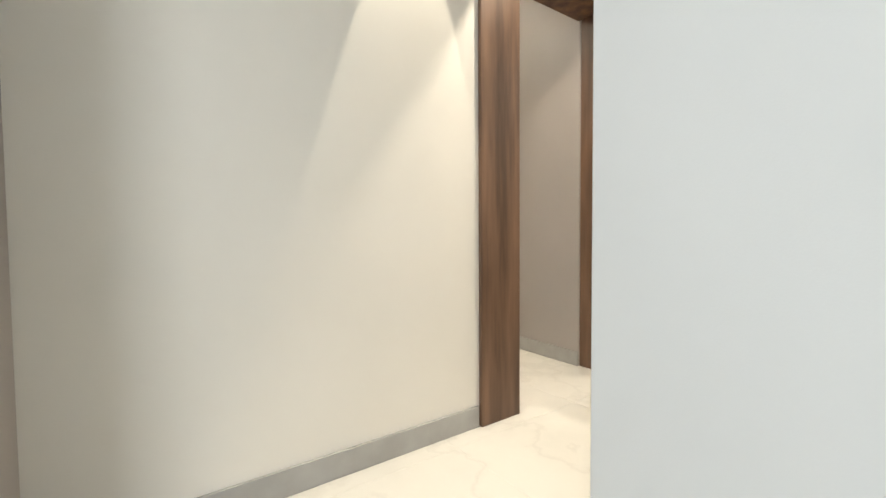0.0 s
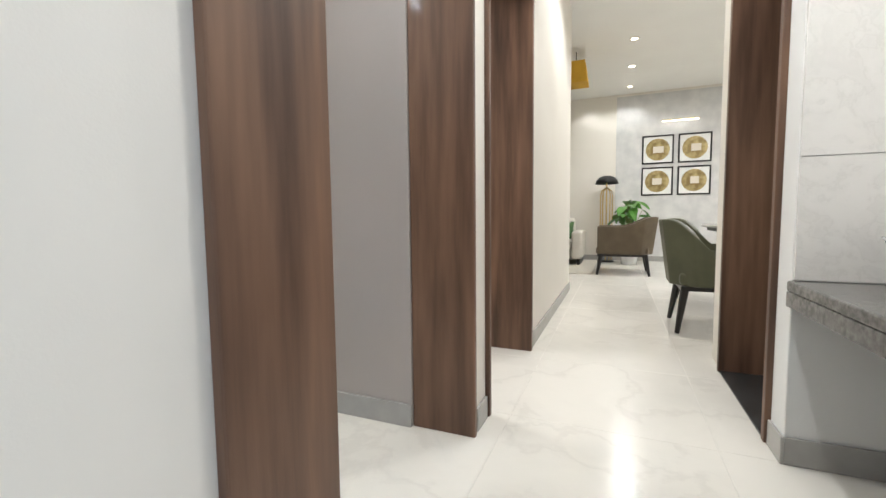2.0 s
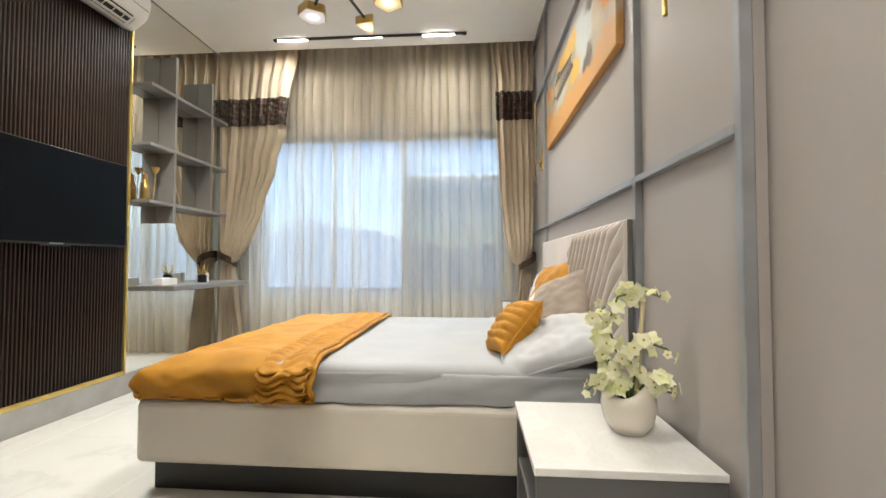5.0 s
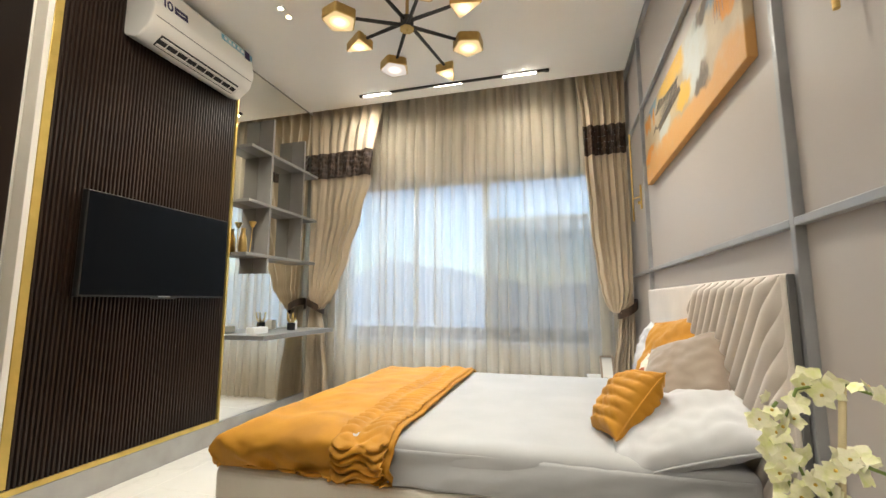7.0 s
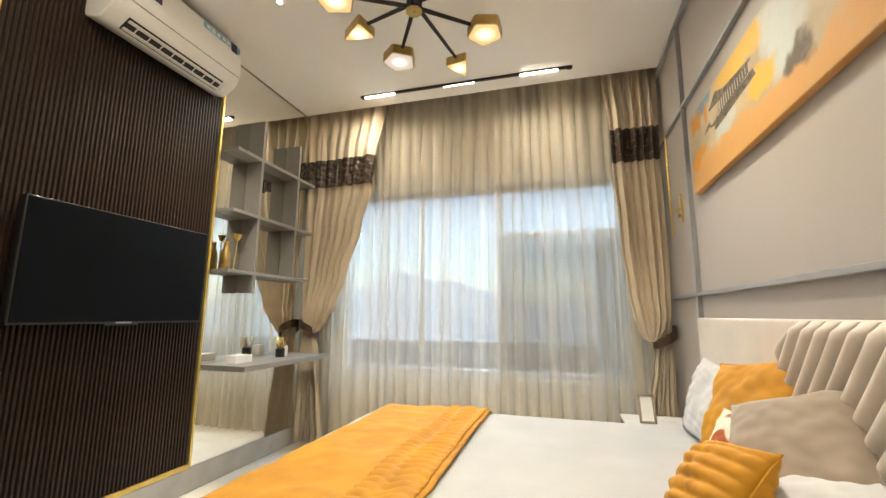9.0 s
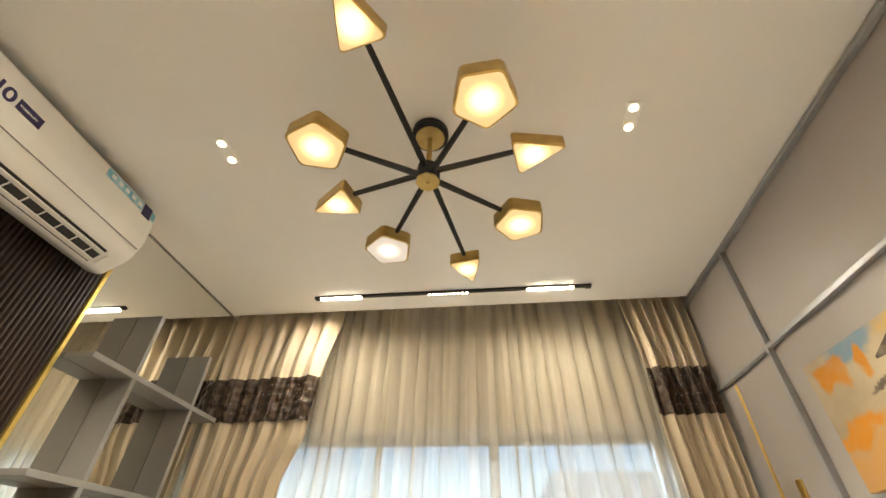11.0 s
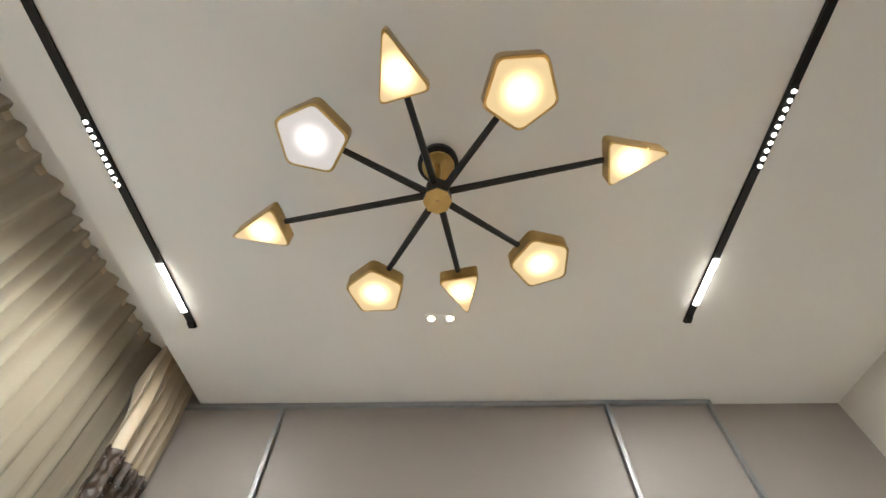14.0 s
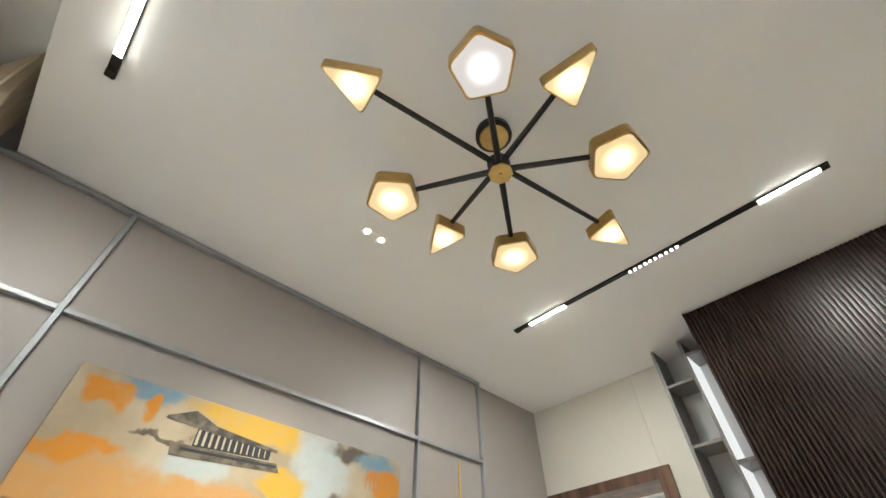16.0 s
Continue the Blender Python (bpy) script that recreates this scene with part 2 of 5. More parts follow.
wall("wall_bath_west", 2.995, 3.13, -2.2, -0.32, 0, 3.3, M_BATHBLACK, "side wall of the unlit bathroom, its darkness painted in")
wall("wall_bath_dark", 3.1305, 3.139, -2.0, 0.335, 0, 2.75, M_BATHBLACK, "inner face of the bathroom wall, blackened for the unlit room")
wall("wall_bath_dark", 3.956, 3.9645, -2.0, 0.295, 0, 2.75, M_BATHBLACK, "inner face of the bathroom wall, blackened for the unlit room")
wall("wall_start_return", -0.14, 0.06, 1.2, 1.598, 0, 2.755, M_TAUPE, "return wall of the starting room, darker than the wall it meets")
wall("ceiling_passage", -2.6, 4.2, -3.2, 1.6, 2.76, 3.0, M_CEIL, "white painted passage ceiling")
wall("beam_passage", 4.02, 4.2, 0.51, 1.6, 2.42, 2.755, M_WHITE, "white dropped beam at the passage end")
# living room
wall("wall_living_back", 10.25, 10.45, -3.3, 6.0, 0, 3.4, M_CREAM, "cream back wall of the living room")
wall("wall_living_south", 4.2, 10.25, -3.3, -3.1, 0, 3.4, M_CREAM, "cream side wall of the dining area")
wall("wall_living_north", 6.40, 10.25, 5.2, 5.4, 0, 3.4, M_CREAM, "cream far side wall of the living room")
wall("wall_living_return", 6.20, 6.40, FY, 5.4, 0, 3.4, M_CREAM, "cream return wall of the living room")
wall("wallpaper_panel", 10.235, 10.248, -2.6, 1.12, 0.02, 3.2, M_GREYWALL, "pale grey mottled wallpaper on the back wall", 0.001)
wall("ceiling_living", 4.2, 10.45, -3.3, 5.4, 3.25, 3.45, M_CEIL, "white painted living room ceiling")
# side room behind the second door
wall("wall_side_back", 2.95, 5.4, 4.4, 4.6, 0, 3.3, M_CREAM, "cream wall of the lit side room")
wall("wall_side_east", 5.2, 5.4, FY, 4.4, 0, 3.3, M_CREAM, "cream side wall of the lit side room")
wall("ceiling_side", 2.95, 5.4, FY, 4.6, 3.05, 3.25, M_CEIL, "white ceiling of the side room")
# bedroom
wall("wall_east", WX, 2.95, FY, 6.2, 0, 3.3, M_TAUPE, "taupe painted wall behind the bed")
wall("wall_west", -0.75, -0.52, FY, 6.2, 0, 3.3, M_CREAM, "cream bedroom wall behind television panel and mirror")
wall("wall_window_below", -0.52, WX, 5.98, 6.2, 0, 0.6, M_CREAM, "cream wall below the bedroom window")
wall("wall_window_above", -0.52, WX, 5.98, 6.2, 2.33, 3.3, M_CREAM, "cream wall above the bedroom window")
wall("wall_window_left", -0.52, -0.18, 5.98, 6.2, 0.6, 2.33, M_CREAM, "cream wall beside the bedroom window")
wall("wall_window_right", 2.42, WX, 5.98, 6.2, 0.6, 2.33, M_CREAM, "cream wall beside the bedroom window")
wall("ceiling", -0.52, WX, FY, 5.60, CEIL, 3.28, M_CEIL, "white painted bedroom ceiling with a curtain pocket")
wall("ceiling_pocket", -0.52, WX, 5.60, 5.98, 3.275, 3.36, M_CEIL, "white painted top of the curtain pocket")
wall("baseboard_passage", -2.4, 1.605, 1.588, 1.5995, 0, 0.1, M_SKIRT, "polished grey stone skirting", 0.002)
wall("baseboard_passage_short", 2.80, 2.935, 1.588, 1.5995, 0, 0.1, M_SKIRT, "polished grey stone skirting", 0.002)
wall("baseboard_living", 3.99, 6.40, 1.588, 1.5995, 0, 0.1, M_SKIRT, "polished grey stone skirting", 0.002)
wall("baseboard_bedroom", WX - 0.012, WX - 0.0005, FY, 2.63, 0, 0.1, M_SKIRT, "polished grey stone skirting", 0.002)
wall("baseboard_vanity", 2.983, 2.9945, -0.12, 0.51, 0, 0.1, M_SKIRT, "polished grey stone skirting", 0.002)
wall("baseboard_vanity_end", 2.983, 3.125, 0.5105, 0.522, 0, 0.1, M_SKIRT, "polished grey stone skirting", 0.002)
wall("baseboard_living_back", 10.22, 10.2345, -3.1, 5.2, 0, 0.1, M_SKIRT, "polished grey stone skirting", 0.002)


# ---------------------------------------------------------------- shape helpers
def rod(p0, p1, r0, r1=None, seg=10, bm=None):
    bm = bm or bmesh.new()
    p0, p1 = Vector(p0), Vector(p1)
    d = p1 - p0
    m = Matrix.Translation((p0 + p1) / 2) @ d.to_track_quat("Z", "Y").to_matrix().to_4x4()
    bmesh.ops.create_cone(bm, cap_ends=True, segments=seg, radius1=r0, radius2=r0 if r1 is None else r1, depth=d.length, matrix=m)
    return bm


def tube(points, radius, seg=8, bm=None):
    """A round bar along a line of points."""
    bm = bm or bmesh.new()
    pts = [Vector(p) for p in points]
    rings = []
    for i, p in enumerate(pts):
        d = (pts[min(i + 1, len(pts) - 1)] - pts[max(i - 1, 0)]).normalized()
        side = d.cross(Vector((0.13, 0.31, 0.94))).normalized()
        up = d.cross(side)
        r = radius(i / (len(pts) - 1)) if callable(radius) else radius
        rings.append([bm.verts.new(p + r * (math.cos(a) * side + math.sin(a) * up)) for a in (2 * math.pi * k / seg for k in range(seg))])
    for a, b in zip(rings, rings[1:]):
        for k in range(seg):
            bm.faces.new((a[k], a[(k + 1) % seg], b[(k + 1) % seg], b[k]))
    bm.faces.new(rings[0][::-1])
    bm.faces.new(rings[-1])
    bmesh.ops.recalc_face_normals(bm, faces=bm.faces)
    return bm


def lathe(profile, at, seg=32, bm=None):
    """A turned shape: rows of radius and height."""
    bm = bm or bmesh.new()
    rings = []
    for r, z in profile:
        if r < 1e-5:
            rings.append([bm.verts.new((at[0], at[1], at[2] + z))])
        else:
            rings.append([bm.verts.new((at[0] + r * math.cos(2 * math.pi * k / seg), at[1] + r * math.sin(2 * math.pi * k / seg), at[2] + z)) for k in range(seg)])
    for a, b in zip(rings, rings[1:]):
        for k in range(seg):
            q = [a[k % len(a)], a[(k + 1) % len(a)], b[(k + 1) % len(b)], b[k % len(b)]]
            q = list(dict.fromkeys(q))
            if len(q) > 2:
                bm.faces.new(q)
    bmesh.ops.recalc_face_normals(bm, faces=bm.faces)
    return bm


def plate(outline, m, depth, bevel=0.0, bm=None):
    """A flat outline in its own x and y, raised by depth along its z, placed by m."""
    bm0 = bmesh.new()
    vs = [bm0.verts.new((x, y, 0)) for x, y in outline]
    f = bm0.faces.new(vs)
    if f.normal.z > 0:
        f.normal_flip()
    r = bmesh.ops.extrude_face_region(bm0, geom=[f])
    bmesh.ops.translate(bm0, vec=(0, 0, depth), verts=[g for g in r["geom"] if isinstance(g, bmesh.types.BMVert)])
    bmesh.ops.recalc_face_normals(bm0, faces=bm0.faces)
    if bevel:
        bmesh.ops.bevel(bm0, geom=bm0.edges[:], offset=bevel, segments=2, profile=0.5, affect="EDGES")
    bmesh.ops.transform(bm0, matrix=m, verts=bm0.verts)
    if bm is None:
        return bm0
    me = bpy.data.meshes.new("tmp")
    bm0.to_mesh(me)
    bm0.free()
    bm.from_mesh(me)
    bpy.data.meshes.remove(me)
    return bm


def round_outline(points, r, n=5):
    """A closed outline with its corners rounded."""
    out = []
    pts = [Vector(p) for p in points]
    for i, p in enumerate(pts):
        a, b = (pts[i - 1] - p).normalized(), (pts[(i + 1) % len(pts)] - p).normalized()
        for k in range(n + 1):
            t = k / n
            q0, q1 = p + a * r, p + b * r
            q = q0 * (1 - t) ** 2 + p * 2 * t * (1 - t) + q1 * t ** 2
            out.append((q.x, q.y))
    return out


def sheet(fx, nu, nv, bm=None):
    """A cloth: fx(u, v) gives a place for u and v from 0 to 1."""
    bm = bm or bmesh.new()
    g = [[bm.verts.new(fx(i / nu, j / nv)) for j in range(nv + 1)] for i in range(nu + 1)]
    for i in range(nu):
        for j in range(nv):
            bm.faces.new((g[i][j], g[i + 1][j], g[i + 1][j + 1], g[i][j + 1]))
    bmesh.ops.recalc_face_normals(bm, faces=bm.faces)
    return bm


def nz(x, y, z=0.0):
    return noise.noise(Vector((x, y, z)))


def cushion(w, d, h, m, wrinkle=0.012, seed=0.0, n=26, pinch=0.10, ridges=0):
    """A stuffed cushion, pointed corners, w by d, h thick, lying in its own x and y."""
    bm = bmesh.new()
    for side in (1, -1):
        def place(u, v):
            a, b = 2 * u - 1, 2 * v - 1
            k = 1 - pinch * (1 - abs(a) ** 2) * abs(b) ** 3 - 0.0
            k2 = 1 - pinch * (1 - abs(b) ** 2) * abs(a) ** 3
            t = max(0.0, (1 - abs(a) ** 2.6) * (1 - abs(b) ** 2.6)) ** 0.55
            edge = min(1.0, t * 2)
            z = side * h / 2 * t + edge * wrinkle * nz(a * 2.3 + seed, b * 2.3, side + seed) + edge * wrinkle * 0.5 * nz(a * 6 + seed, b * 5, 3 + seed)
            if ridges:
                z += side * edge * 0.010 * abs(math.sin(ridges * math.pi * (a * 0.5 + 0.5) + 0.8 * b))
            return (a * w / 2 * k2, b * d / 2 * k, z)
        sheet(place, n, n, bm)
    bmesh.ops.remove_doubles(bm, verts=bm.verts, dist=0.0008)
    bmesh.ops.recalc_face_normals(bm, faces=bm.faces)
    bmesh.ops.transform(bm, matrix=m, verts=bm.verts)
    return bm


def thicken(ob, t):
    mod = ob.modifiers.new("thickness", "SOLIDIFY")
    mod.thickness, mod.offset = t, 0
    return ob


# ---------------------------------------------------------------- more materials
M_GOLD = mat("brushed gold", (0.78, 0.56, 0.20), 0.28, 1.0, scale=40, colour2=(0.68, 0.47, 0.16), stretch=(1, 1, 8))
M_GOLDTRIM = mat("satin gold trim", (0.72, 0.53, 0.16), 0.38, 0.75, scale=12, colour2=(0.64, 0.46, 0.13))
M_BRASS = mat("aged brass", (0.55, 0.38, 0.14), 0.33, 1.0, scale=25, colour2=(0.46, 0.31, 0.11))
M_BLACK = mat("black metal", (0.018, 0.017, 0.016), 0.42, 0.3, scale=30, colour2=(0.012, 0.012, 0.012))
M_FLUTE = mat("dark fluted laminate", (0.036, 0.020, 0.0135), 0.38, 0, (0.018, 0.010, 0.007), scale=14, detail=6, stretch=(1, 1, 0.2), object_random=0.15)
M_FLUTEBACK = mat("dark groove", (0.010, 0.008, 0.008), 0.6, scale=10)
M_SCREEN = mat("television glass", (0.006, 0.007, 0.009), 0.22, 0, (0.005, 0.006, 0.008), scale=1)
M_SCREEN.node_tree.nodes["Principled BSDF"].inputs["Roughness"].default_value = 0.1
M_SCREEN.node_tree.nodes["Principled BSDF"].inputs["Specular IOR Level"].default_value = 0.05
M_FLUTE.node_tree.nodes["Principled BSDF"].inputs["Specular IOR Level"].default_value = 0.33
M_BEZEL = mat("black plastic", (0.02, 0.02, 0.021), 0.35, scale=40)
M_MIRROR = mat("mirror", (0.80, 0.79, 0.74), 0.015, 1.0, (0.79, 0.78, 0.73), scale=1)
M_SHELF = mat("grey shelf laminate", (0.225, 0.217, 0.208), 0.42, scale=5, colour2=(0.20, 0.193, 0.185))
M_PLASTIC = mat("white appliance plastic", (0.82, 0.80, 0.76), 0.25, scale=4, colour2=(0.79, 0.77, 0.73), coat=0.3)
M_LEATHER = mat("cream leatherette", (0.70, 0.64, 0.55), 0.42, scale=4, colour2=(0.66, 0.60, 0.51), bump=0.12, bump_scale=420, sheen=0.1)
M_HEAD = mat("pale beige velvet", (0.650, 0.585, 0.527), 0.7, scale=6, colour2=(0.585, 0.527, 0.474), bump=0.1, bump_scale=500, sheen=0.1)
M_SHEET = mat("pale grey cotton", (0.41, 0.415, 0.42), 0.8, scale=5, colour2=(0.37, 0.375, 0.38), bump=0.12, bump_scale=600, sheen=0.2)
M_MUSTARD = mat("mustard velvet", (0.54, 0.245, 0.006), 0.72, scale=7, colour2=(0.40, 0.175, 0.004), bump=0.2, bump_scale=350, sheen=0.03)
M_TAUPEFAB = mat("taupe cushion fabric", (0.30, 0.235, 0.185), 0.75, scale=8, colour2=(0.255, 0.20, 0.155), bump=0.15, bump_scale=450, sheen=0.3)
M_WHITEFAB = mat("white pillow cotton", (0.53, 0.535, 0.55), 0.8, scale=6, colour2=(0.48, 0.485, 0.50), bump=0.1, bump_scale=500, sheen=0.2)
M_PATTERN = mat("cream and rust print", (0.72, 0.66, 0.56), 0.8, colour2=(0.36, 0.09, 0.03), scale=9, detail=1, contrast=(0.46, 0.5))
M_DRAPE = mat("sand satin drape", (0.58, 0.48, 0.345), 0.45, scale=9, colour2=(0.50, 0.41, 0.29), bump=0.1, bump_scale=300, stretch=(1, 1, 0.3), sheen=0.3)
M_BAND = mat("dark brown ruched satin", (0.075, 0.041, 0.022), 0.46, scale=22, colour2=(0.026, 0.014, 0.008), bump=0.6, bump_scale=60, sheen=0.03)
M_NIGHT = mat("charcoal laminate", (0.115, 0.112, 0.110), 0.5, scale=5, colour2=(0.105, 0.102, 0.10))
M_NIGHTIN = mat("black drawer laminate", (0.016, 0.015, 0.016), 0.35, scale=9)
M_TOP = marble("white marble top", (0.80, 0.78, 0.75), (0.55, 0.53, 0.50), 0.16, 3.0)
M_POT = mat("pearl white ceramic", (0.74, 0.68, 0.58), 0.28, scale=6, colour2=(0.70, 0.64, 0.54), coat=0.4)
M_PETAL = mat("yellow-green petals", (0.88, 0.86, 0.62), 0.6, scale=34, colour2=(0.74, 0.77, 0.32), contrast=(0.3, 0.55), sheen=0.2)
M_BAMBOO = mat("pale bamboo", (0.62, 0.52, 0.30), 0.5, scale=14, stretch=(1, 1, 0.2))
M_LIP = mat("ochre flower centre", (0.62, 0.42, 0.06), 0.6, scale=40)
M_STEM = mat("green stem", (0.16, 0.22, 0.05), 0.6, scale=20)
M_LEAF = mat("dark green leaf", (0.055, 0.13, 0.025), 0.4, scale=12, colour2=(0.03, 0.085, 0.015), coat=0.2)
M_LEAF2 = mat("fresh green leaf", (0.12, 0.30, 0.04), 0.4, scale=9, colour2=(0.06, 0.18, 0.02), coat=0.2)
M_PORCELAIN = mat("white porcelain", (0.84, 0.84, 0.84), 0.1, scale=4, coat=0.5)
M_OLIVE = mat("olive green leather", (0.085, 0.085, 0.045), 0.42, scale=7, colour2=(0.065, 0.066, 0.034), bump=0.12, bump_scale=380)
M_BROWNL = mat("olive brown leather", (0.115, 0.085, 0.05), 0.42, scale=7, colour2=(0.09, 0.066, 0.038), bump=0.12, bump_scale=380)
M_DARKWOOD = mat("black stained wood", (0.016, 0.013, 0.011), 0.4, scale=14, colour2=(0.011, 0.009, 0.008), stretch=(1, 1, 0.2))
M_SOFA = mat("off-white sofa fabric", (0.66, 0.62, 0.55), 0.85, scale=8, colour2=(0.61, 0.57, 0.50), bump=0.2, bump_scale=300)
M_RUG = mat("cream woven rug", (0.66, 0.62, 0.54), 0.95, scale=40, colour2=(0.55, 0.51, 0.44), bump=0.5, bump_scale=260)
M_YELLOW = mat("mustard yellow shade", (0.62, 0.36, 0.02), 0.6, scale=6)
M_DISC = mat("gold leaf print", (0.50, 0.40, 0.19), 0.4, 0.35, colour2=(0.24, 0.17, 0.06), scale=7, detail=5, contrast=(0.38, 0.6))
M_UMBER = mat("umber paint", (0.16, 0.125, 0.085), 0.6, scale=22, colour2=(0.055, 0.042, 0.03), detail=7, contrast=(0.4, 0.6))
M_CANVASPALE = mat("pale sand paint", (0.48, 0.40, 0.28), 0.6, scale=30, colour2=(0.48, 0.40, 0.29))
M_PAPER = mat("white paper", (0.82, 0.82, 0.80), 0.7, scale=5)
M_PURPLE = mat("indigo print", (0.03, 0.02, 0.09), 0.5, scale=5)
M_BLUE = mat("blue printed sticker", (0.16, 0.42, 0.55), 0.4, scale=18, colour2=(0.35, 0.58, 0.66), contrast=(0.45, 0.55))
M_ALU = mat("white window aluminium", (0.55, 0.56, 0.57), 0.4, 0.2, scale=6)
M_GLOW_W = glow("warm lamp diffuser", (1.0, 0.68, 0.30), 0.55, 2.8, 0.075)
M_GLOW_C = glow("cool lamp diffuser", (1.0, 0.88, 0.80), 0.40, 1.3, 0.07)
M_GLOW_BAR = glow("white light bar", (1.0, 0.91, 0.76), 13.0)
M_GLOW_SPOT = glow("spot lens", (1.0, 0.80, 0.48), 9.0)
M_GLOW_NICHE = glow("glowing niche side", (1.0, 0.93, 0.86), 0.55)


def sheer_material():
    m = bpy.data.materials.new("sheer curtain voile")
    m.use_nodes = True
    n, l = m.node_tree.nodes, m.node_tree.links
    n.remove(n["Principled BSDF"])
    out = n["Material Output"]
    tr, tl, df = n.new("ShaderNodeBsdfTransparent"), n.new("ShaderNodeBsdfTranslucent"), n.new("ShaderNodeBsdfDiffuse")
    col = (0.66, 0.58, 0.455, 1)
    tl.inputs["Color"].default_value = (0.64, 0.61, 0.56, 1)
    df.inputs["Color"].default_value = col
    m1, m2 = n.new("ShaderNodeMixShader"), n.new("ShaderNodeMixShader")
    m1.inputs["Fac"].default_value = 0.36
    co, wv = n.new("ShaderNodeTexCoord"), n.new("ShaderNodeTexNoise")
    wv.inputs["Scale"].default_value = 12
    wv.inputs["Detail"].default_value = 2.5
    mp = n.new("ShaderNodeMapping")
    mp.inputs["Scale"].default_value = (1, 0.3, 0.025)
    l.new(co.outputs["Object"], mp.inputs["Vector"])
    l.new(mp.outputs["Vector"], wv.inputs["Vector"])
    mr = n.new("ShaderNodeMapRange")
    mr.inputs["From Min"].default_value, mr.inputs["From Max"].default_value = 0.3, 0.72
    mr.inputs["To Min"].default_value, mr.inputs["To Max"].default_value = 0.45, 0.70
    l.new(wv.outputs["Fac"], mr.inputs["Value"])
    l.new(mr.outputs["Result"], m2.inputs["Fac"])
    l.new(df.outputs[0], m1.inputs[1])
    l.new(tl.outputs[0], m1.inputs[2])
    l.new(tr.outputs[0], m2.inputs[1])
    l.new(m1.outputs[0], m2.inputs[2])
    l.new(m2.outputs[0], out.inputs["Surface"])
    return m


def glass_material():
    m = bpy.data.materials.new("window glass")
    m.use_nodes = True
    b = m.node_tree.nodes["Principled BSDF"]
    b.inputs["Roughness"].default_value, b.inputs["IOR"].default_value = 0.02, 1.1
    b.inputs["Transmission Weight"].default_value = 1.0
    b.inputs["Base Color"].default_value = (0.92, 0.96, 0.98, 1)
    return m


def net_material():
    m = bpy.data.materials.new("insect net")
    m.use_nodes = True
    n, l = m.node_tree.nodes, m.node_tree.links
    b = n["Principled BSDF"]
    b.inputs["Base Color"].default_value = (0.10, 0.12, 0.15, 1)
    tr, mx = n.new("ShaderNodeBsdfTransparent"), n.new("ShaderNodeMixShader")
    mx.inputs["Fac"].default_value = 0.45
    l.new(tr.outputs[0], mx.inputs[1])
    l.new(b.outputs[0], mx.inputs[2])
    l.new(mx.outputs[0], n["Material Output"].inputs["Surface"])
    return m


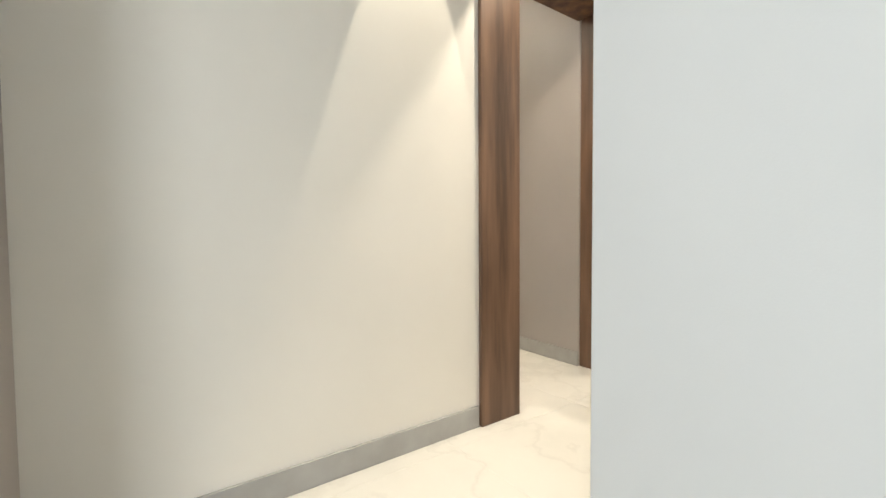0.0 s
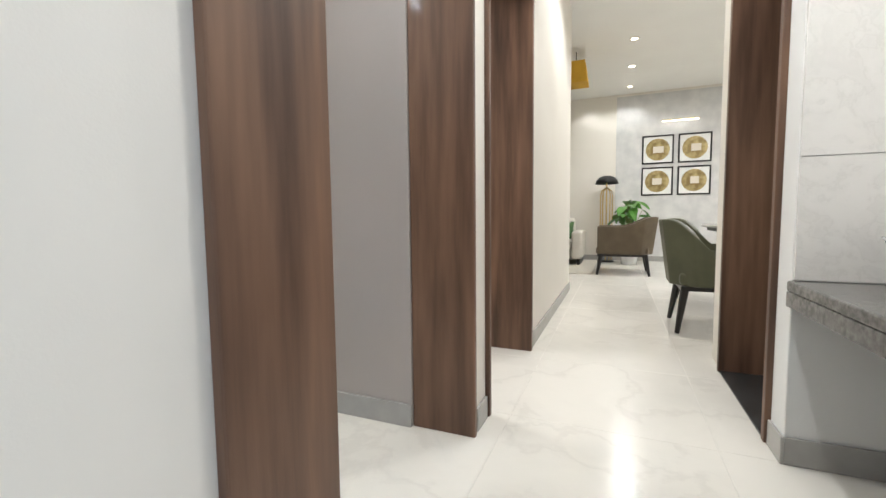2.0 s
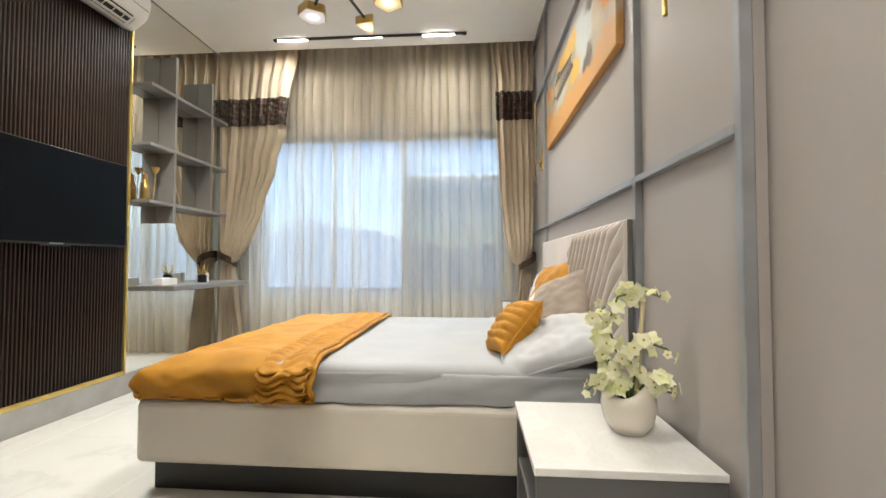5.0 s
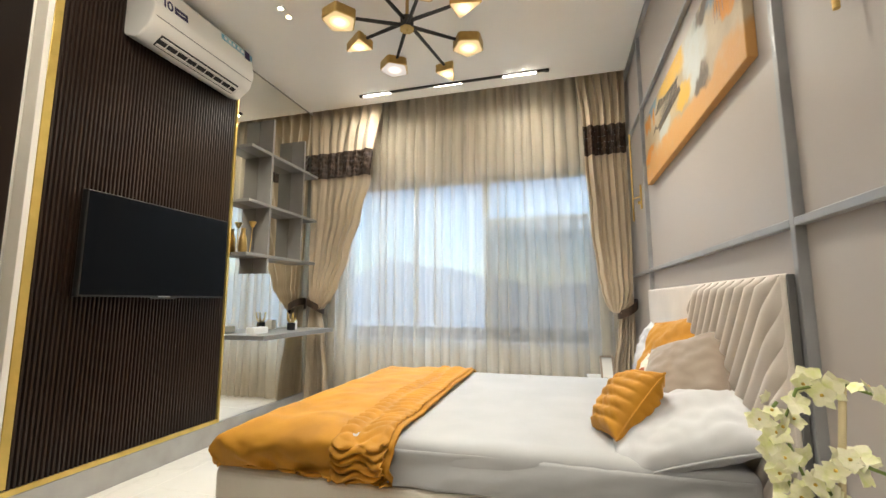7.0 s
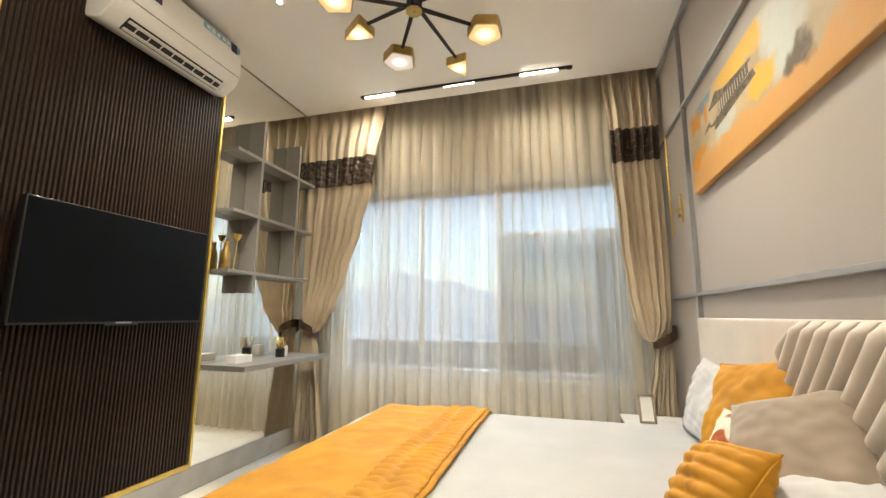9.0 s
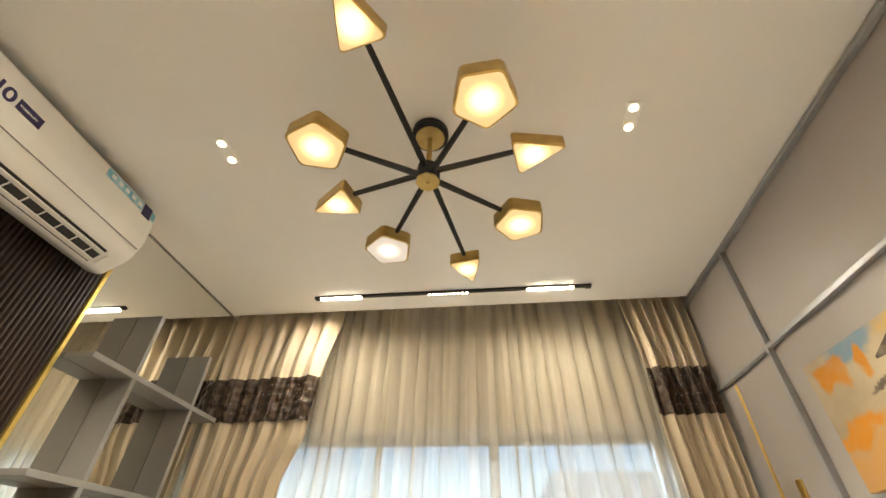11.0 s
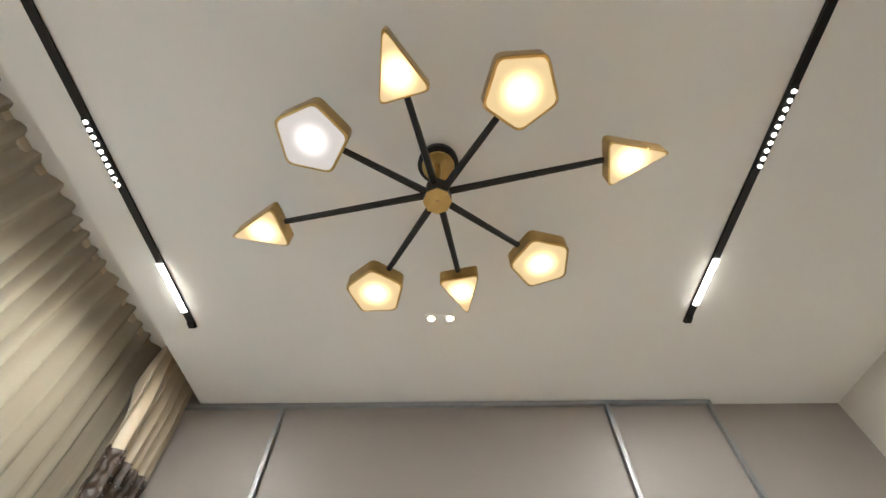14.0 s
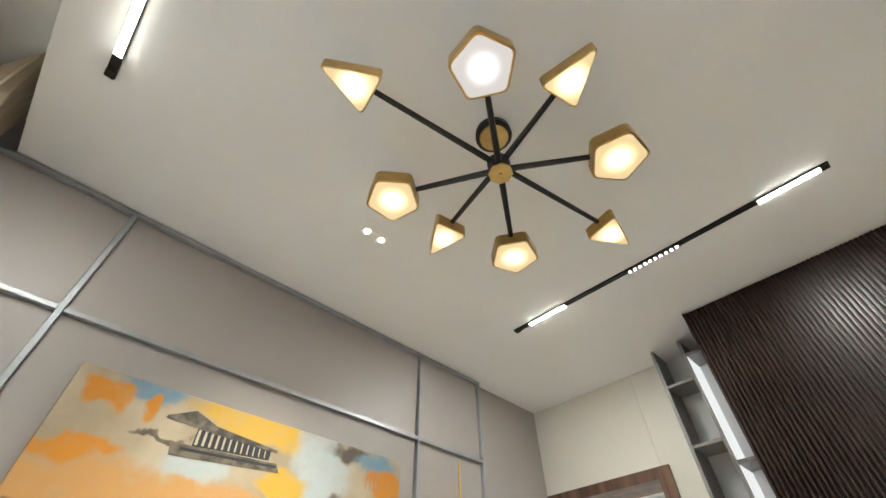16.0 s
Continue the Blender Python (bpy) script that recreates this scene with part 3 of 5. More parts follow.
def canvas_material():
    """Loose abstract townscape on canvas: soft-edged patches of paint over a sand ground."""
    m = bpy.data.materials.new("painted canvas")
    m.use_nodes = True
    n, l = m.node_tree.nodes, m.node_tree.links
    b = n["Principled BSDF"]
    b.inputs["Roughness"].default_value = 0.55
    co = n.new("ShaderNodeTexCoord")
    warp = n.new("ShaderNodeTexNoise")
    warp.inputs["Scale"].default_value, warp.inputs["Detail"].default_value = 7, 7
    l.new(co.outputs["Object"], warp.inputs["Vector"])
    bent = n.new("ShaderNodeVectorMath")
    bent.operation = "MULTIPLY_ADD"
    bent.inputs[1].default_value = (0.0, 0.20, 0.20)
    l.new(warp.outputs["Color"], bent.inputs[0])
    l.new(co.outputs["Object"], bent.inputs[2])
    cream, blue, orange, yellow, umber, mist, peach = (0.46, 0.37, 0.25), (0.17, 0.27, 0.35), (0.56, 0.215, 0.004), (0.56, 0.33, 0.03), (0.09, 0.065, 0.045), (0.42, 0.45, 0.44), (0.52, 0.27, 0.08)
    ground = n.new("ShaderNodeTexNoise")
    ground.inputs["Scale"].default_value, ground.inputs["Detail"].default_value = 4, 6
    l.new(co.outputs["Object"], ground.inputs["Vector"])
    tone = n.new("ShaderNodeValToRGB")
    tone.color_ramp.elements[0].position, tone.color_ramp.elements[1].position = 0.35, 0.65
    tone.color_ramp.elements[0].color, tone.color_ramp.elements[1].color = (0.33, 0.255, 0.16, 1), (*cream, 1)
    l.new(ground.outputs["Fac"], tone.inputs["Fac"])
    last = tone.outputs["Color"]
    # paint, middle along the wall and upwards, half width, half height, softness
    patches = ((peach, 0.0, 0.04, 1.4, 0.11, 0.5), (blue, 0.50, 0.43, 0.13, 0.06, 0.6), (orange, 0.64, 0.37, 0.075, 0.06, 0.5), (orange, 0.48, 0.36, 0.035, 0.05, 0.5),
               (yellow, 0.06, 0.42, 0.27, 0.075, 0.5), (mist, -0.30, 0.32, 0.15, 0.16, 0.6), (umber, -0.46, 0.42, 0.12, 0.045, 0.7), (blue, -0.62, 0.39, 0.12, 0.05, 0.7),
               (orange, -0.70, 0.30, 0.13, 0.07, 0.4), (orange, 0.66, 0.18, 0.15, 0.04, 0.7), (yellow, -0.12, 0.23, 0.12, 0.05, 0.6), (umber, 0.42, 0.27, 0.10, 0.014, 0.6), (mist, 0.25, 0.20, 0.13, 0.05, 0.7), (umber, -0.40, 0.16, 0.07, 0.05, 0.8))
    for c, y, z, ry, rz, soft in patches:
        off = n.new("ShaderNodeVectorMath")
        off.operation = "SUBTRACT"
        off.inputs[1].default_value = (0, y + 0.10, z + 0.10)
        l.new(bent.outputs["Vector"], off.inputs[0])
        fit_size = n.new("ShaderNodeVectorMath")
        fit_size.operation = "MULTIPLY"
        fit_size.inputs[1].default_value = (0, 1 / ry, 1 / rz)
        l.new(off.outputs["Vector"], fit_size.inputs[0])
        size = n.new("ShaderNodeVectorMath")
        size.operation = "LENGTH"
        l.new(fit_size.outputs["Vector"], size.inputs[0])
        cut = n.new("ShaderNodeMapRange")
        cut.interpolation_type = "SMOOTHSTEP"
        cut.inputs["From Min"].default_value, cut.inputs["From Max"].default_value = 1 + soft / 2, 1 - soft / 2
        l.new(size.outputs["Value"], cut.inputs["Value"])
        mk = n.new("ShaderNodeMix")
        mk.data_type = "RGBA"
        l.new(cut.outputs["Result"], mk.inputs["Factor"])
        l.new(last, mk.inputs["A"])
        mk.inputs["B"].default_value = (*c, 1)
        last = mk.outputs["Result"]
    # scumbled sand paint dragged over the patches
    drag = n.new("ShaderNodeTexNoise")
    drag.inputs["Scale"].default_value, drag.inputs["Detail"].default_value = 16, 9
    l.new(co.outputs["Object"], drag.inputs["Vector"])
    thin = n.new("ShaderNodeMapRange")
    thin.inputs["From Min"].default_value, thin.inputs["From Max"].default_value, thin.inputs["To Max"].default_value = 0.50, 0.70, 0.25
    l.new(drag.outputs["Fac"], thin.inputs["Value"])
    over = n.new("ShaderNodeMix")
    over.data_type = "RGBA"
    l.new(thin.outputs["Result"], over.inputs["Factor"])
    l.new(last, over.inputs["A"])
    l.new(tone.outputs["Color"], over.inputs["B"])
    l.new(over.outputs["Result"], b.inputs["Base Color"])
    fine = n.new("ShaderNodeTexNoise")
    fine.inputs["Scale"].default_value = 90
    l.new(co.outputs["Object"], fine.inputs["Vector"])
    bp = n.new("ShaderNodeBump")
    bp.inputs["Strength"].default_value, bp.inputs["Distance"].default_value = 0.25, 0.003
    l.new(fine.outputs["Fac"], bp.inputs["Height"])
    l.new(bp.outputs["Normal"], b.inputs["Normal"])
    return m


M_SHEER, M_GLASS, M_NET, M_CANVAS = sheer_material(), glass_material(), net_material(), canvas_material()

# ---------------------------------------------------------------- doors and openings
def lining(name, label, pieces):
    t = thing(name, (pieces[0][1][0], pieces[0][1][2], 0), label, "door frame")
    t["kind"] = "structure"
    for pname, (x0, x1, y0, y1, z0, z1) in pieces:
        part(pname, box(x0, x1, y0, y1, z0, z1, 0.004, 2), M_WOOD, t)
    return t


lining("door_frame_1", "brown wood-grain frame of the wide starting doorway", [
    ("jamb", (1.6, 1.815, 0.622, 0.685, 0, 2.41)), ("jamb", (1.61, 1.864, 1.575, 1.598, 0, 2.41)), ("head", (1.6, 1.83, 0.687, 1.573, 2.36, 2.409))])
lining("door_frame_2", "brown wood-grain frame of the bedroom door", [
    ("jamb", (1.832, 1.866, 1.6, 1.885, 0, 2.39)), ("jamb", (2.747, 2.774, 1.585, 1.862, 0, 2.39)), ("head", (1.868, 2.745, 1.59, 1.882, 2.33, 2.389)),
    ("architrave", (1.775, 1.831, 1.867, 1.885, 0, 2.40)), ("architrave_head", (1.775, 2.735, 1.867, 1.884, 2.335, 2.40))])
lining("door_frame_3", "brown wood-grain frame of the side room door", [
    ("jamb", (2.942, 2.972, 1.58, 1.88, 0, 2.40)), ("jamb", (3.92, 3.958, 1.58, 1.88, 0, 2.40)), ("head", (2.974, 3.918, 1.58, 1.88, 2.345, 2.40))])
lining("door_frame_4", "brown wood-grain frame of the bathroom door", [
    ("jamb", (3.132, 3.168, 0.34, 0.53, 0, 2.39)), ("jamb", (3.927, 3.963, 0.30, 0.53, 0, 2.39)), ("head", (3.17, 3.925, 0.34, 0.525, 2.33, 2.388))])
wall("threshold", 3.17, 3.925, 0.12, 0.525, 0.001, 0.012, M_BATHBLACK, "black stone threshold of the bathroom door", 0.002)
# ---------------------------------------------------------------- basin niche
van = thing("vanity_counter", (2.4, 0.2, 0.57), "speckled dark grey granite basin counter", "counter")
part("counter_slab", box(1.822, 2.993, -0.118, 0.525, 0.625, 0.66, 0.006), M_GRANITE, van)
part("front_apron", box(1.822, 2.993, 0.495, 0.525, 0.57, 0.624, 0.004), M_GRANITE, van)
for i, (z0, z1) in enumerate(((0.662, 1.08), (1.083, 1.70), (1.703, 2.32))):
    wall("wall_tile", 2.984, 2.9945, -0.118, 0.507, z0, z1, M_TOP, "large white marble-look wall tile", 0.0015)
    for k in range(2):
        wall("wall_tile", 1.822 + k * 0.583, 2.402 + k * 0.58, -0.1195, -0.11, z0, z1, M_TOP, "large white marble-look wall tile", 0.0015)
bas = thing("wash_basin", (2.62, 0.22, 0.66), "white porcelain bowl basin on the granite counter", "basin")
part("bowl", lathe([(0.001, 0.0), (0.09, 0.0), (0.13, 0.03), (0.175, 0.09), (0.205, 0.155), (0.212, 0.165), (0.198, 0.165), (0.165, 0.1), (0.12, 0.045), (0.001, 0.03)], (2.62, 0.22, 0.661), 40), M_PORCELAIN, bas, smooth=True)
part("drain", lathe([(0.001, 0.0), (0.022, 0.0), (0.02, 0.006), (0.001, 0.007)], (2.62, 0.22, 0.692), 20), M_STRIP, bas, "chrome drain")

# ---------------------------------------------------------------- panelled bed wall
PX = 2.711
pan = thing("wall_panelling", (PX, 4.1, 0), "taupe wall panels divided by slim grey metal strips", "wall panelling")
pan["kind"] = "structure"
ys, zs = (2.646, 3.235, 5.108, 5.975), (0.0, 1.268, 2.462, CEIL - 0.002)
for ya, yb in zip(ys, ys[1:]):
    for za, zb in zip(zs, zs[1:]):
        part("panel", box(PX, WX - 0.001, ya + 0.012, yb - 0.012, za + 0.004, zb - 0.004, 0.003, 1), M_TAUPE, pan)
for y in ys[:-1]:
    part("upright_strip", box(PX - 0.026, PX + 0.003, y - 0.0115, y + 0.0115, 0.002, CEIL - 0.003, 0.002, 1), M_STRIP, pan, "grey metal strip")
    part("strip_backing", box(PX + 0.0035, WX - 0.001, y - 0.0105, y + 0.0105, 0.002, CEIL - 0.003), M_TAUPE, pan, "taupe backing")
for z in (1.268, 2.462):
    for ya, yb in zip(ys, ys[1:]):
        part("cross_strip", box(PX - 0.026, PX - 0.0005, ya + 0.012, yb - 0.012, z - 0.0115, z + 0.0115, 0.002, 1), M_STRIP, pan, "grey metal strip")
part("top_strip", box(PX - 0.030, PX - 0.0005, 2.659, 5.96, CEIL - 0.028, CEIL - 0.004, 0.002, 1), M_STRIP, pan, "grey metal strip")


def sconce(y):
    t = thing("wall_lamp", (PX, y, 1.7), "slim gold rod wall lamp with an oblong bracket", "wall lamp", "lamps beside the bed")
    part("backplate", box(PX - 0.012, PX - 0.0005, y - 0.075, y - 0.035, 1.76, 1.95, 0.004), M_GOLD, t)
    part("rod", rod((PX - 0.05, y + 0.03, 1.68), (PX - 0.05, y + 0.03, 2.40), 0.007), M_GOLD, t, smooth=False)
    part("arm", rod((PX - 0.01, y - 0.055, 1.86), (PX - 0.05, y + 0.03, 1.86), 0.006), M_GOLD, t)
    part("knob", rod((PX - 0.03, y - 0.055, 1.81), (PX - 0.012, y - 0.055, 1.81), 0.012), M_GOLD, t)


sconce(5.40)
sconce(2.89)

# painting
pt = thing("painting", (PX, 4.17, 1.83), "wide abstract canvas in orange, sand and blue", "painting")
part("canvas", box(PX - 0.035, PX - 0.001, 3.375, 4.94, 1.838, 2.292, 0.004), M_CANVAS, pt)


def brush(name, outline, material, lift):
    """A flat shape painted on the canvas; the outline is in metres along the wall, northwards, and upwards from the canvas's foot."""
    return part(name, plate(outline, Matrix(((0, 0, -1, PX - 0.0352 - lift), (1, 0, 0, 4.29), (0, 1, 0, 1.838), (0, 0, 0, 1))), 0.0006), material, pt)


brush("painted_hall", [(-0.16, 0.285), (0.17, 0.265), (0.17, 0.335), (-0.16, 0.325)], M_BEZEL, 0)
for k in range(12):
    y = 0.165 - 0.027 * k
    brush("painted_column", [(y - 0.013 + 0.0006 * k, 0.272 + 0.0016 * k), (y - 0.002, 0.272 + 0.0016 * k), (y, 0.332 - 0.001 * k), (y - 0.011 + 0.0006 * k, 0.332 - 0.001 * k)], M_CANVASPALE, 0.0008)
brush("painted_roof", [(-0.19, 0.322), (0.30, 0.342), (0.30, 0.352), (0.20, 0.400), (0.10, 0.362), (-0.19, 0.334)], M_UMBER, 0.0016)
brush("painted_steps", [(-0.22, 0.245), (0.24, 0.215), (0.25, 0.262), (-0.20, 0.280)], M_UMBER, 0.0008)
brush("painted_steps", [(-0.20, 0.262), (0.21, 0.240), (0.21, 0.252), (-0.20, 0.272)], M_BEZEL, 0.0016)
for y in (-0.695, -0.72, -0.745, -0.775):
    brush("painted_stroke", [(y, 0.27), (y + 0.004, 0.27), (y + 0.003, 0.365), (y, 0.365)], M_TAUPEFAB, 0.0008)

# ---------------------------------------------------------------- television wall
TX = -0.43
tvp = thing("wall_cladding", (TX, 3.9, 0.1), "dark brown fluted wall panel with satin gold edging", "wall panel")
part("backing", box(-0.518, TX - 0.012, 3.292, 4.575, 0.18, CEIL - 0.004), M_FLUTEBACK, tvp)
part("gold_side", box(-0.518, TX + 0.004, 3.262, 3.290, 0.15, CEIL - 0.004, 0.003), M_CREAM, tvp, "cream painted side board")
part("gold_front", box(TX - 0.010, TX + 0.006, 3.291, 3.330, 0.19, CEIL - 0.004, 0.002), M_GOLDTRIM, tvp, "satin gold edge")
part("gold_side", box(-0.518, TX + 0.004, 4.577, 4.597, 0.15, CEIL - 0.004, 0.003), M_GOLDTRIM, tvp, "satin gold edge")
part("gold_sill", box(-0.518, TX + 0.004, 3.291, 4.576, 0.15, 0.179, 0.003), M_GOLDTRIM, tvp, "satin gold edge")


def slat_mesh(length, width, depth):
    """A rounded upright slat from z = 0, its flat back at y = 0 and its front at y = depth."""
    prof = [(-width / 2, 0), (-width / 2, depth * 0.55), (-width * 0.28, depth), (width * 0.28, depth), (width / 2, depth * 0.55), (width / 2, 0)]
    bm = plate(prof, Matrix.Identity(4), length)
    return link_mesh("slat", bm, M_FLUTE)


SLAT = slat_mesh(CEIL - 0.01 - 0.18, 0.0165, 0.014)


def slats(parent, count, first, step, turn, z):
    base = ORIGIN[parent.name]
    for k in range(count):
        ob = new("slat", SLAT)
        ob.parent = parent
        p = Vector(first) + Vector(step) * k - base
        ob.matrix_basis = pose(p.x, p.y, z - base.z, 0, 0, turn)


slats(tvp, 55, (TX - 0.0118, 3.342, 0), (0, 0.0225, 0), -90, 0.181)
wall("plinth", -0.518, -0.428, 2.30, 5.97, 0.0, 0.149, M_SKIRT, "grey stone plinth under panel and mirror", 0.003)
flp = thing("fluted_panel", (0.35, 2.2, 0), "dark brown fluted partition panel reaching the ceiling", "wall panel")
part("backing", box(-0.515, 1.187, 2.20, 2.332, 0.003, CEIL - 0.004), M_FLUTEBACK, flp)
part("edge_board", box(1.188, 1.202, 2.20, 2.35, 0.003, CEIL - 0.004, 0.002), M_FLUTE, flp)
slats(flp, 75, (-0.49, 2.3322, 0), (0.0225, 0, 0), 0, 0.181)

# open shelf behind the partition
bk = thing("tall_shelf", (1.4, 2.0, 0), "tall grey open shelf with a white niche, its side made to glow", "shelf")
part("side_panel", box(1.535, 1.555, FY + 0.003, 2.08, 0.003, CEIL - 0.01, 0.002), M_SHELF, bk)
part("middle_panel", box(1.345, 1.365, FY + 0.003, 2.08, 0.003, CEIL - 0.01, 0.002), M_SHELF, bk)
part("end_panel", box(0.58, 0.6, FY + 0.003, 2.08, 0.003, CEIL - 0.01, 0.002), M_SHELF, bk)
part("back_panel", box(1.366, 1.534, FY + 0.003, FY + 0.012, 0.003, CEIL - 0.01), M_GREYWALL, bk, "pale grey back")
part("niche_back", box(0.601, 1.344, FY + 0.003, FY + 0.012, 0.003, CEIL - 0.01), M_WHITE, bk, "white back")
for z in (0.4, 0.8, 1.2, 1.6, 2.0, 2.38, 2.76):
    part("shelf_board", box(1.366, 1.534, FY + 0.013, 2.078, z, z + 0.02, 0.002), M_SHELF, bk)
for z in (0.7, 1.3, 1.9, 2.25, 2.92):
    part("shelf_board", box(0.601, 1.344, FY + 0.013, 2.078, z, z + 0.02, 0.002), M_SHELF, bk)
# The niche side is no lamp; it glows so that it looks lit.
part("glow_side", box(1.339, 1.3445, FY + 0.014, 2.074, 2.275, 2.915, 0.001, 1), M_GLOW_NICHE, bk, "white niche side that glows in place of light on it")
part("glow_side", box(1.339, 1.3445, FY + 0.014, 2.074, 1.925, 2.245, 0.001, 1), M_GLOW_NICHE, bk, "white niche side that glows in place of light on it")

# television
tv = thing("television", (-0.36, 3.97, 1.09), "black flat television on the fluted panel, switched off", "television")
part("housing", box(-0.395, -0.352, 3.492, 4.484, 1.075, 1.655, 0.006), M_BEZEL, tv)
part("screen", box(-0.3515, -0.349, 3.50, 4.476, 1.087, 1.648, 0.0008, 1), M_SCREEN, tv, "dark glossy screen")
part("badge", box(-0.352, -0.3475, 3.95, 4.03, 1.0765, 1.0845), M_STRIP, tv, "small silver badge")
part("wall_mount", box(TX - 0.003, -0.396, 3.7, 4.2, 1.25, 1.5), M_BLACK, tv)
part("sensor_bar", box(-0.375, -0.356, 3.90, 4.08, 1.064, 1.0745, 0.003), M_BEZEL, tv)

# air conditioner
AY0, AY1 = 3.64, 4.48
ac = thing("air_conditioner", (-0.3, 4.03, 2.62), "white split air conditioner with stickers, louvre open", "air conditioner")
prof = round_outline([(-0.43, 2.66), (-0.43, 3.0), (-0.225, 3.0), (-0.195, 2.80), (-0.225, 2.70), (-0.33, 2.625)], 0.028, 5)
part("body", plate(prof, Matrix(((1, 0, 0, 0), (0, 0, 1, AY0), (0, 1, 0, 0), (0, 0, 0, 1))), AY1 - AY0, 0.008), M_PLASTIC, ac)
mv = Matrix.Translation((-0.276, 0, 2.655)) @ pose(0, 0, 0, 0, -36, 0)
slot = box(-0.045, 0.04, AY0 + 0.10, AY1 - 0.10, -0.004, 0.004, 0.002)
bmesh.ops.transform(slot, matrix=Matrix.Translation((-0.278, 0, 2.6605)) @ pose(0, 0, 0, 0, -36, 0), verts=slot.verts)
part("air_slot", slot, M_BLACK, ac, "dark air outlet")
for j, off in enumerate((-0.026, 0.024)):
    fl = box(-0.010, 0.010, AY0 + 0.105, AY1 - 0.105, -0.0035, 0.0035, 0.002)
    bmesh.ops.transform(fl, matrix=Matrix.Translation((-0.2785, 0, 2.657)) @ pose(0, 0, 0, 0, -36, 0) @ pose(off, 0, -0.006, 0, 20, 0), verts=fl.verts)
    part("louvre", fl, M_PLASTIC, ac)
for k in range(9):
    fin = box(-0.03, 0.028, AY0 + 0.16 + k * 0.075, AY0 + 0.165 + k * 0.075, -0.006, 0.0)
    bmesh.ops.transform(fin, matrix=Matrix.Translation((-0.278, 0, 2.658)) @ pose(0, 0, 0, 0, -36, 0), verts=fin.verts)
    part("fin", fin, M_PLASTIC, ac)
part("front_seam", box(-0.2035, -0.1995, AY0 + 0.02, AY1 - 0.02, 2.752, 2.755), M_SHELF, ac)


def on_ac(name, y0, y1, z0, z1, material, label, lift=0.002):
    y0, y1 = y0 + 0.04, y1 + 0.04
    # the front leans between (x -0.225, z 3.0) and (x -0.195, z 2.80)
    f = lambda z: -0.195 - (z - 2.80) * 0.15 + 0.0005
    bm = bmesh.new()
    pts = [(f(z0), y0, z0), (f(z0), y1, z0), (f(z1), y1, z1), (f(z1), y0, z1)]
    a = [bm.verts.new(p) for p in pts]
    b = [bm.verts.new((p[0] + lift, p[1], p[2])) for p in pts]
    bm.faces.new(b)
    for i in range(4):
        bm.faces.new((a[i], a[(i + 1) % 4], b[(i + 1) % 4], b[i]))
    bmesh.ops.recalc_face_normals(bm, faces=bm.faces)
    return part(name, bm, material, ac, label)


on_ac("warranty_sticker", 3.735, 3.83, 2.845, 2.895, M_PURPLE, "indigo sticker with small white letters")
on_ac("blue_sticker", 4.12, 4.345, 2.93, 2.975, M_BLUE, "pale blue feature sticker")
on_ac("dark_sticker", 4.35, 4.403, 2.915, 2.982, M_PURPLE, "dark sticker")
on_ac("blue_sticker", 4.408, 4.43, 2.925, 2.972, M_BLUE, "pale blue feature sticker")
for k in range(5):
    on_ac("sticker_mark", 4.145 + k * 0.042, 4.168 + k * 0.042, 2.942, 2.965, M_PAPER, "white printed mark", 0.003)


def writing(body, size, m, material, parent, extrude=0.0006):
    cu = bpy.data.curves.new("lettering", "FONT")
    cu.body, cu.size, cu.extrude, cu.space_character, cu.offset = body, size, extrude, 0.82, size * 0.02
    cu.materials.append(material)
    ob = new("lettering", cu)
    ob.parent = parent
    ob.matrix_basis = Matrix.Translation(-ORIGIN[parent.name]) @ m
    return ob


AXES = Matrix(((0, -0.15, 0.99, 0), (1, 0, 0, 0), (0, 0.99, 0.15, 0), (0, 0, 0, 1)))
writing("10", 0.088, Matrix.Translation((-0.2005, 3.685, 2.842)) @ AXES, M_PURPLE, ac)
writing("WARRANTY", 0.014, Matrix.Translation((-0.1995, 3.782, 2.862)) @ AXES, M_PAPER, ac)

# mirror, wall shelf and desk
solo("mirror", box(-0.517, -0.441, 4.599, 5.972, 0.151, CEIL - 0.003, 0.002, 1), M_MIRROR, "large frameless wall mirror reaching the ceiling", "mirror")
wall("trim_mirror", -0.440, -0.432, 4.60, 5.60, CEIL - 0.005, CEIL - 0.001, M_SHELF, "thin dark joint where the mirror meets the ceiling", 0.001)
ws = thing("wall_shelf", (-0.38, 5.1, 1.3), "grey open wall shelf with offset compartments", "shelf")
for z in (2.318, 1.862, 1.428):
    part("shelf_board", box(-0.44, -0.30, 4.625, 5.60, z - 0.0125, z + 0.0125, 0.0015), M_SHELF, ws)
for y, za, zb in ((4.888, 1.283, 2.64), (5.352, 1.441, 2.622)):
    zz = [za] + [q for z in (1.428, 1.862, 2.318) for q in (z - 0.0127, z + 0.0127)] + [zb]
    for a, b in zip(zz[::2], zz[1::2]):
        if b - a > 0.02:
            part("divider", box(-0.44, -0.301, y - 0.0125, y + 0.0125, a, b, 0.0015), M_SHELF, ws)
dk = thing("wall_desk", (-0.28, 5.1, 0.75), "pale grey floating desk board under the mirror", "desk")
part("desk_top", box(-0.44, -0.075, 4.60, 5.60, 0.756, 0.793, 0.004), M_SHELF, dk)


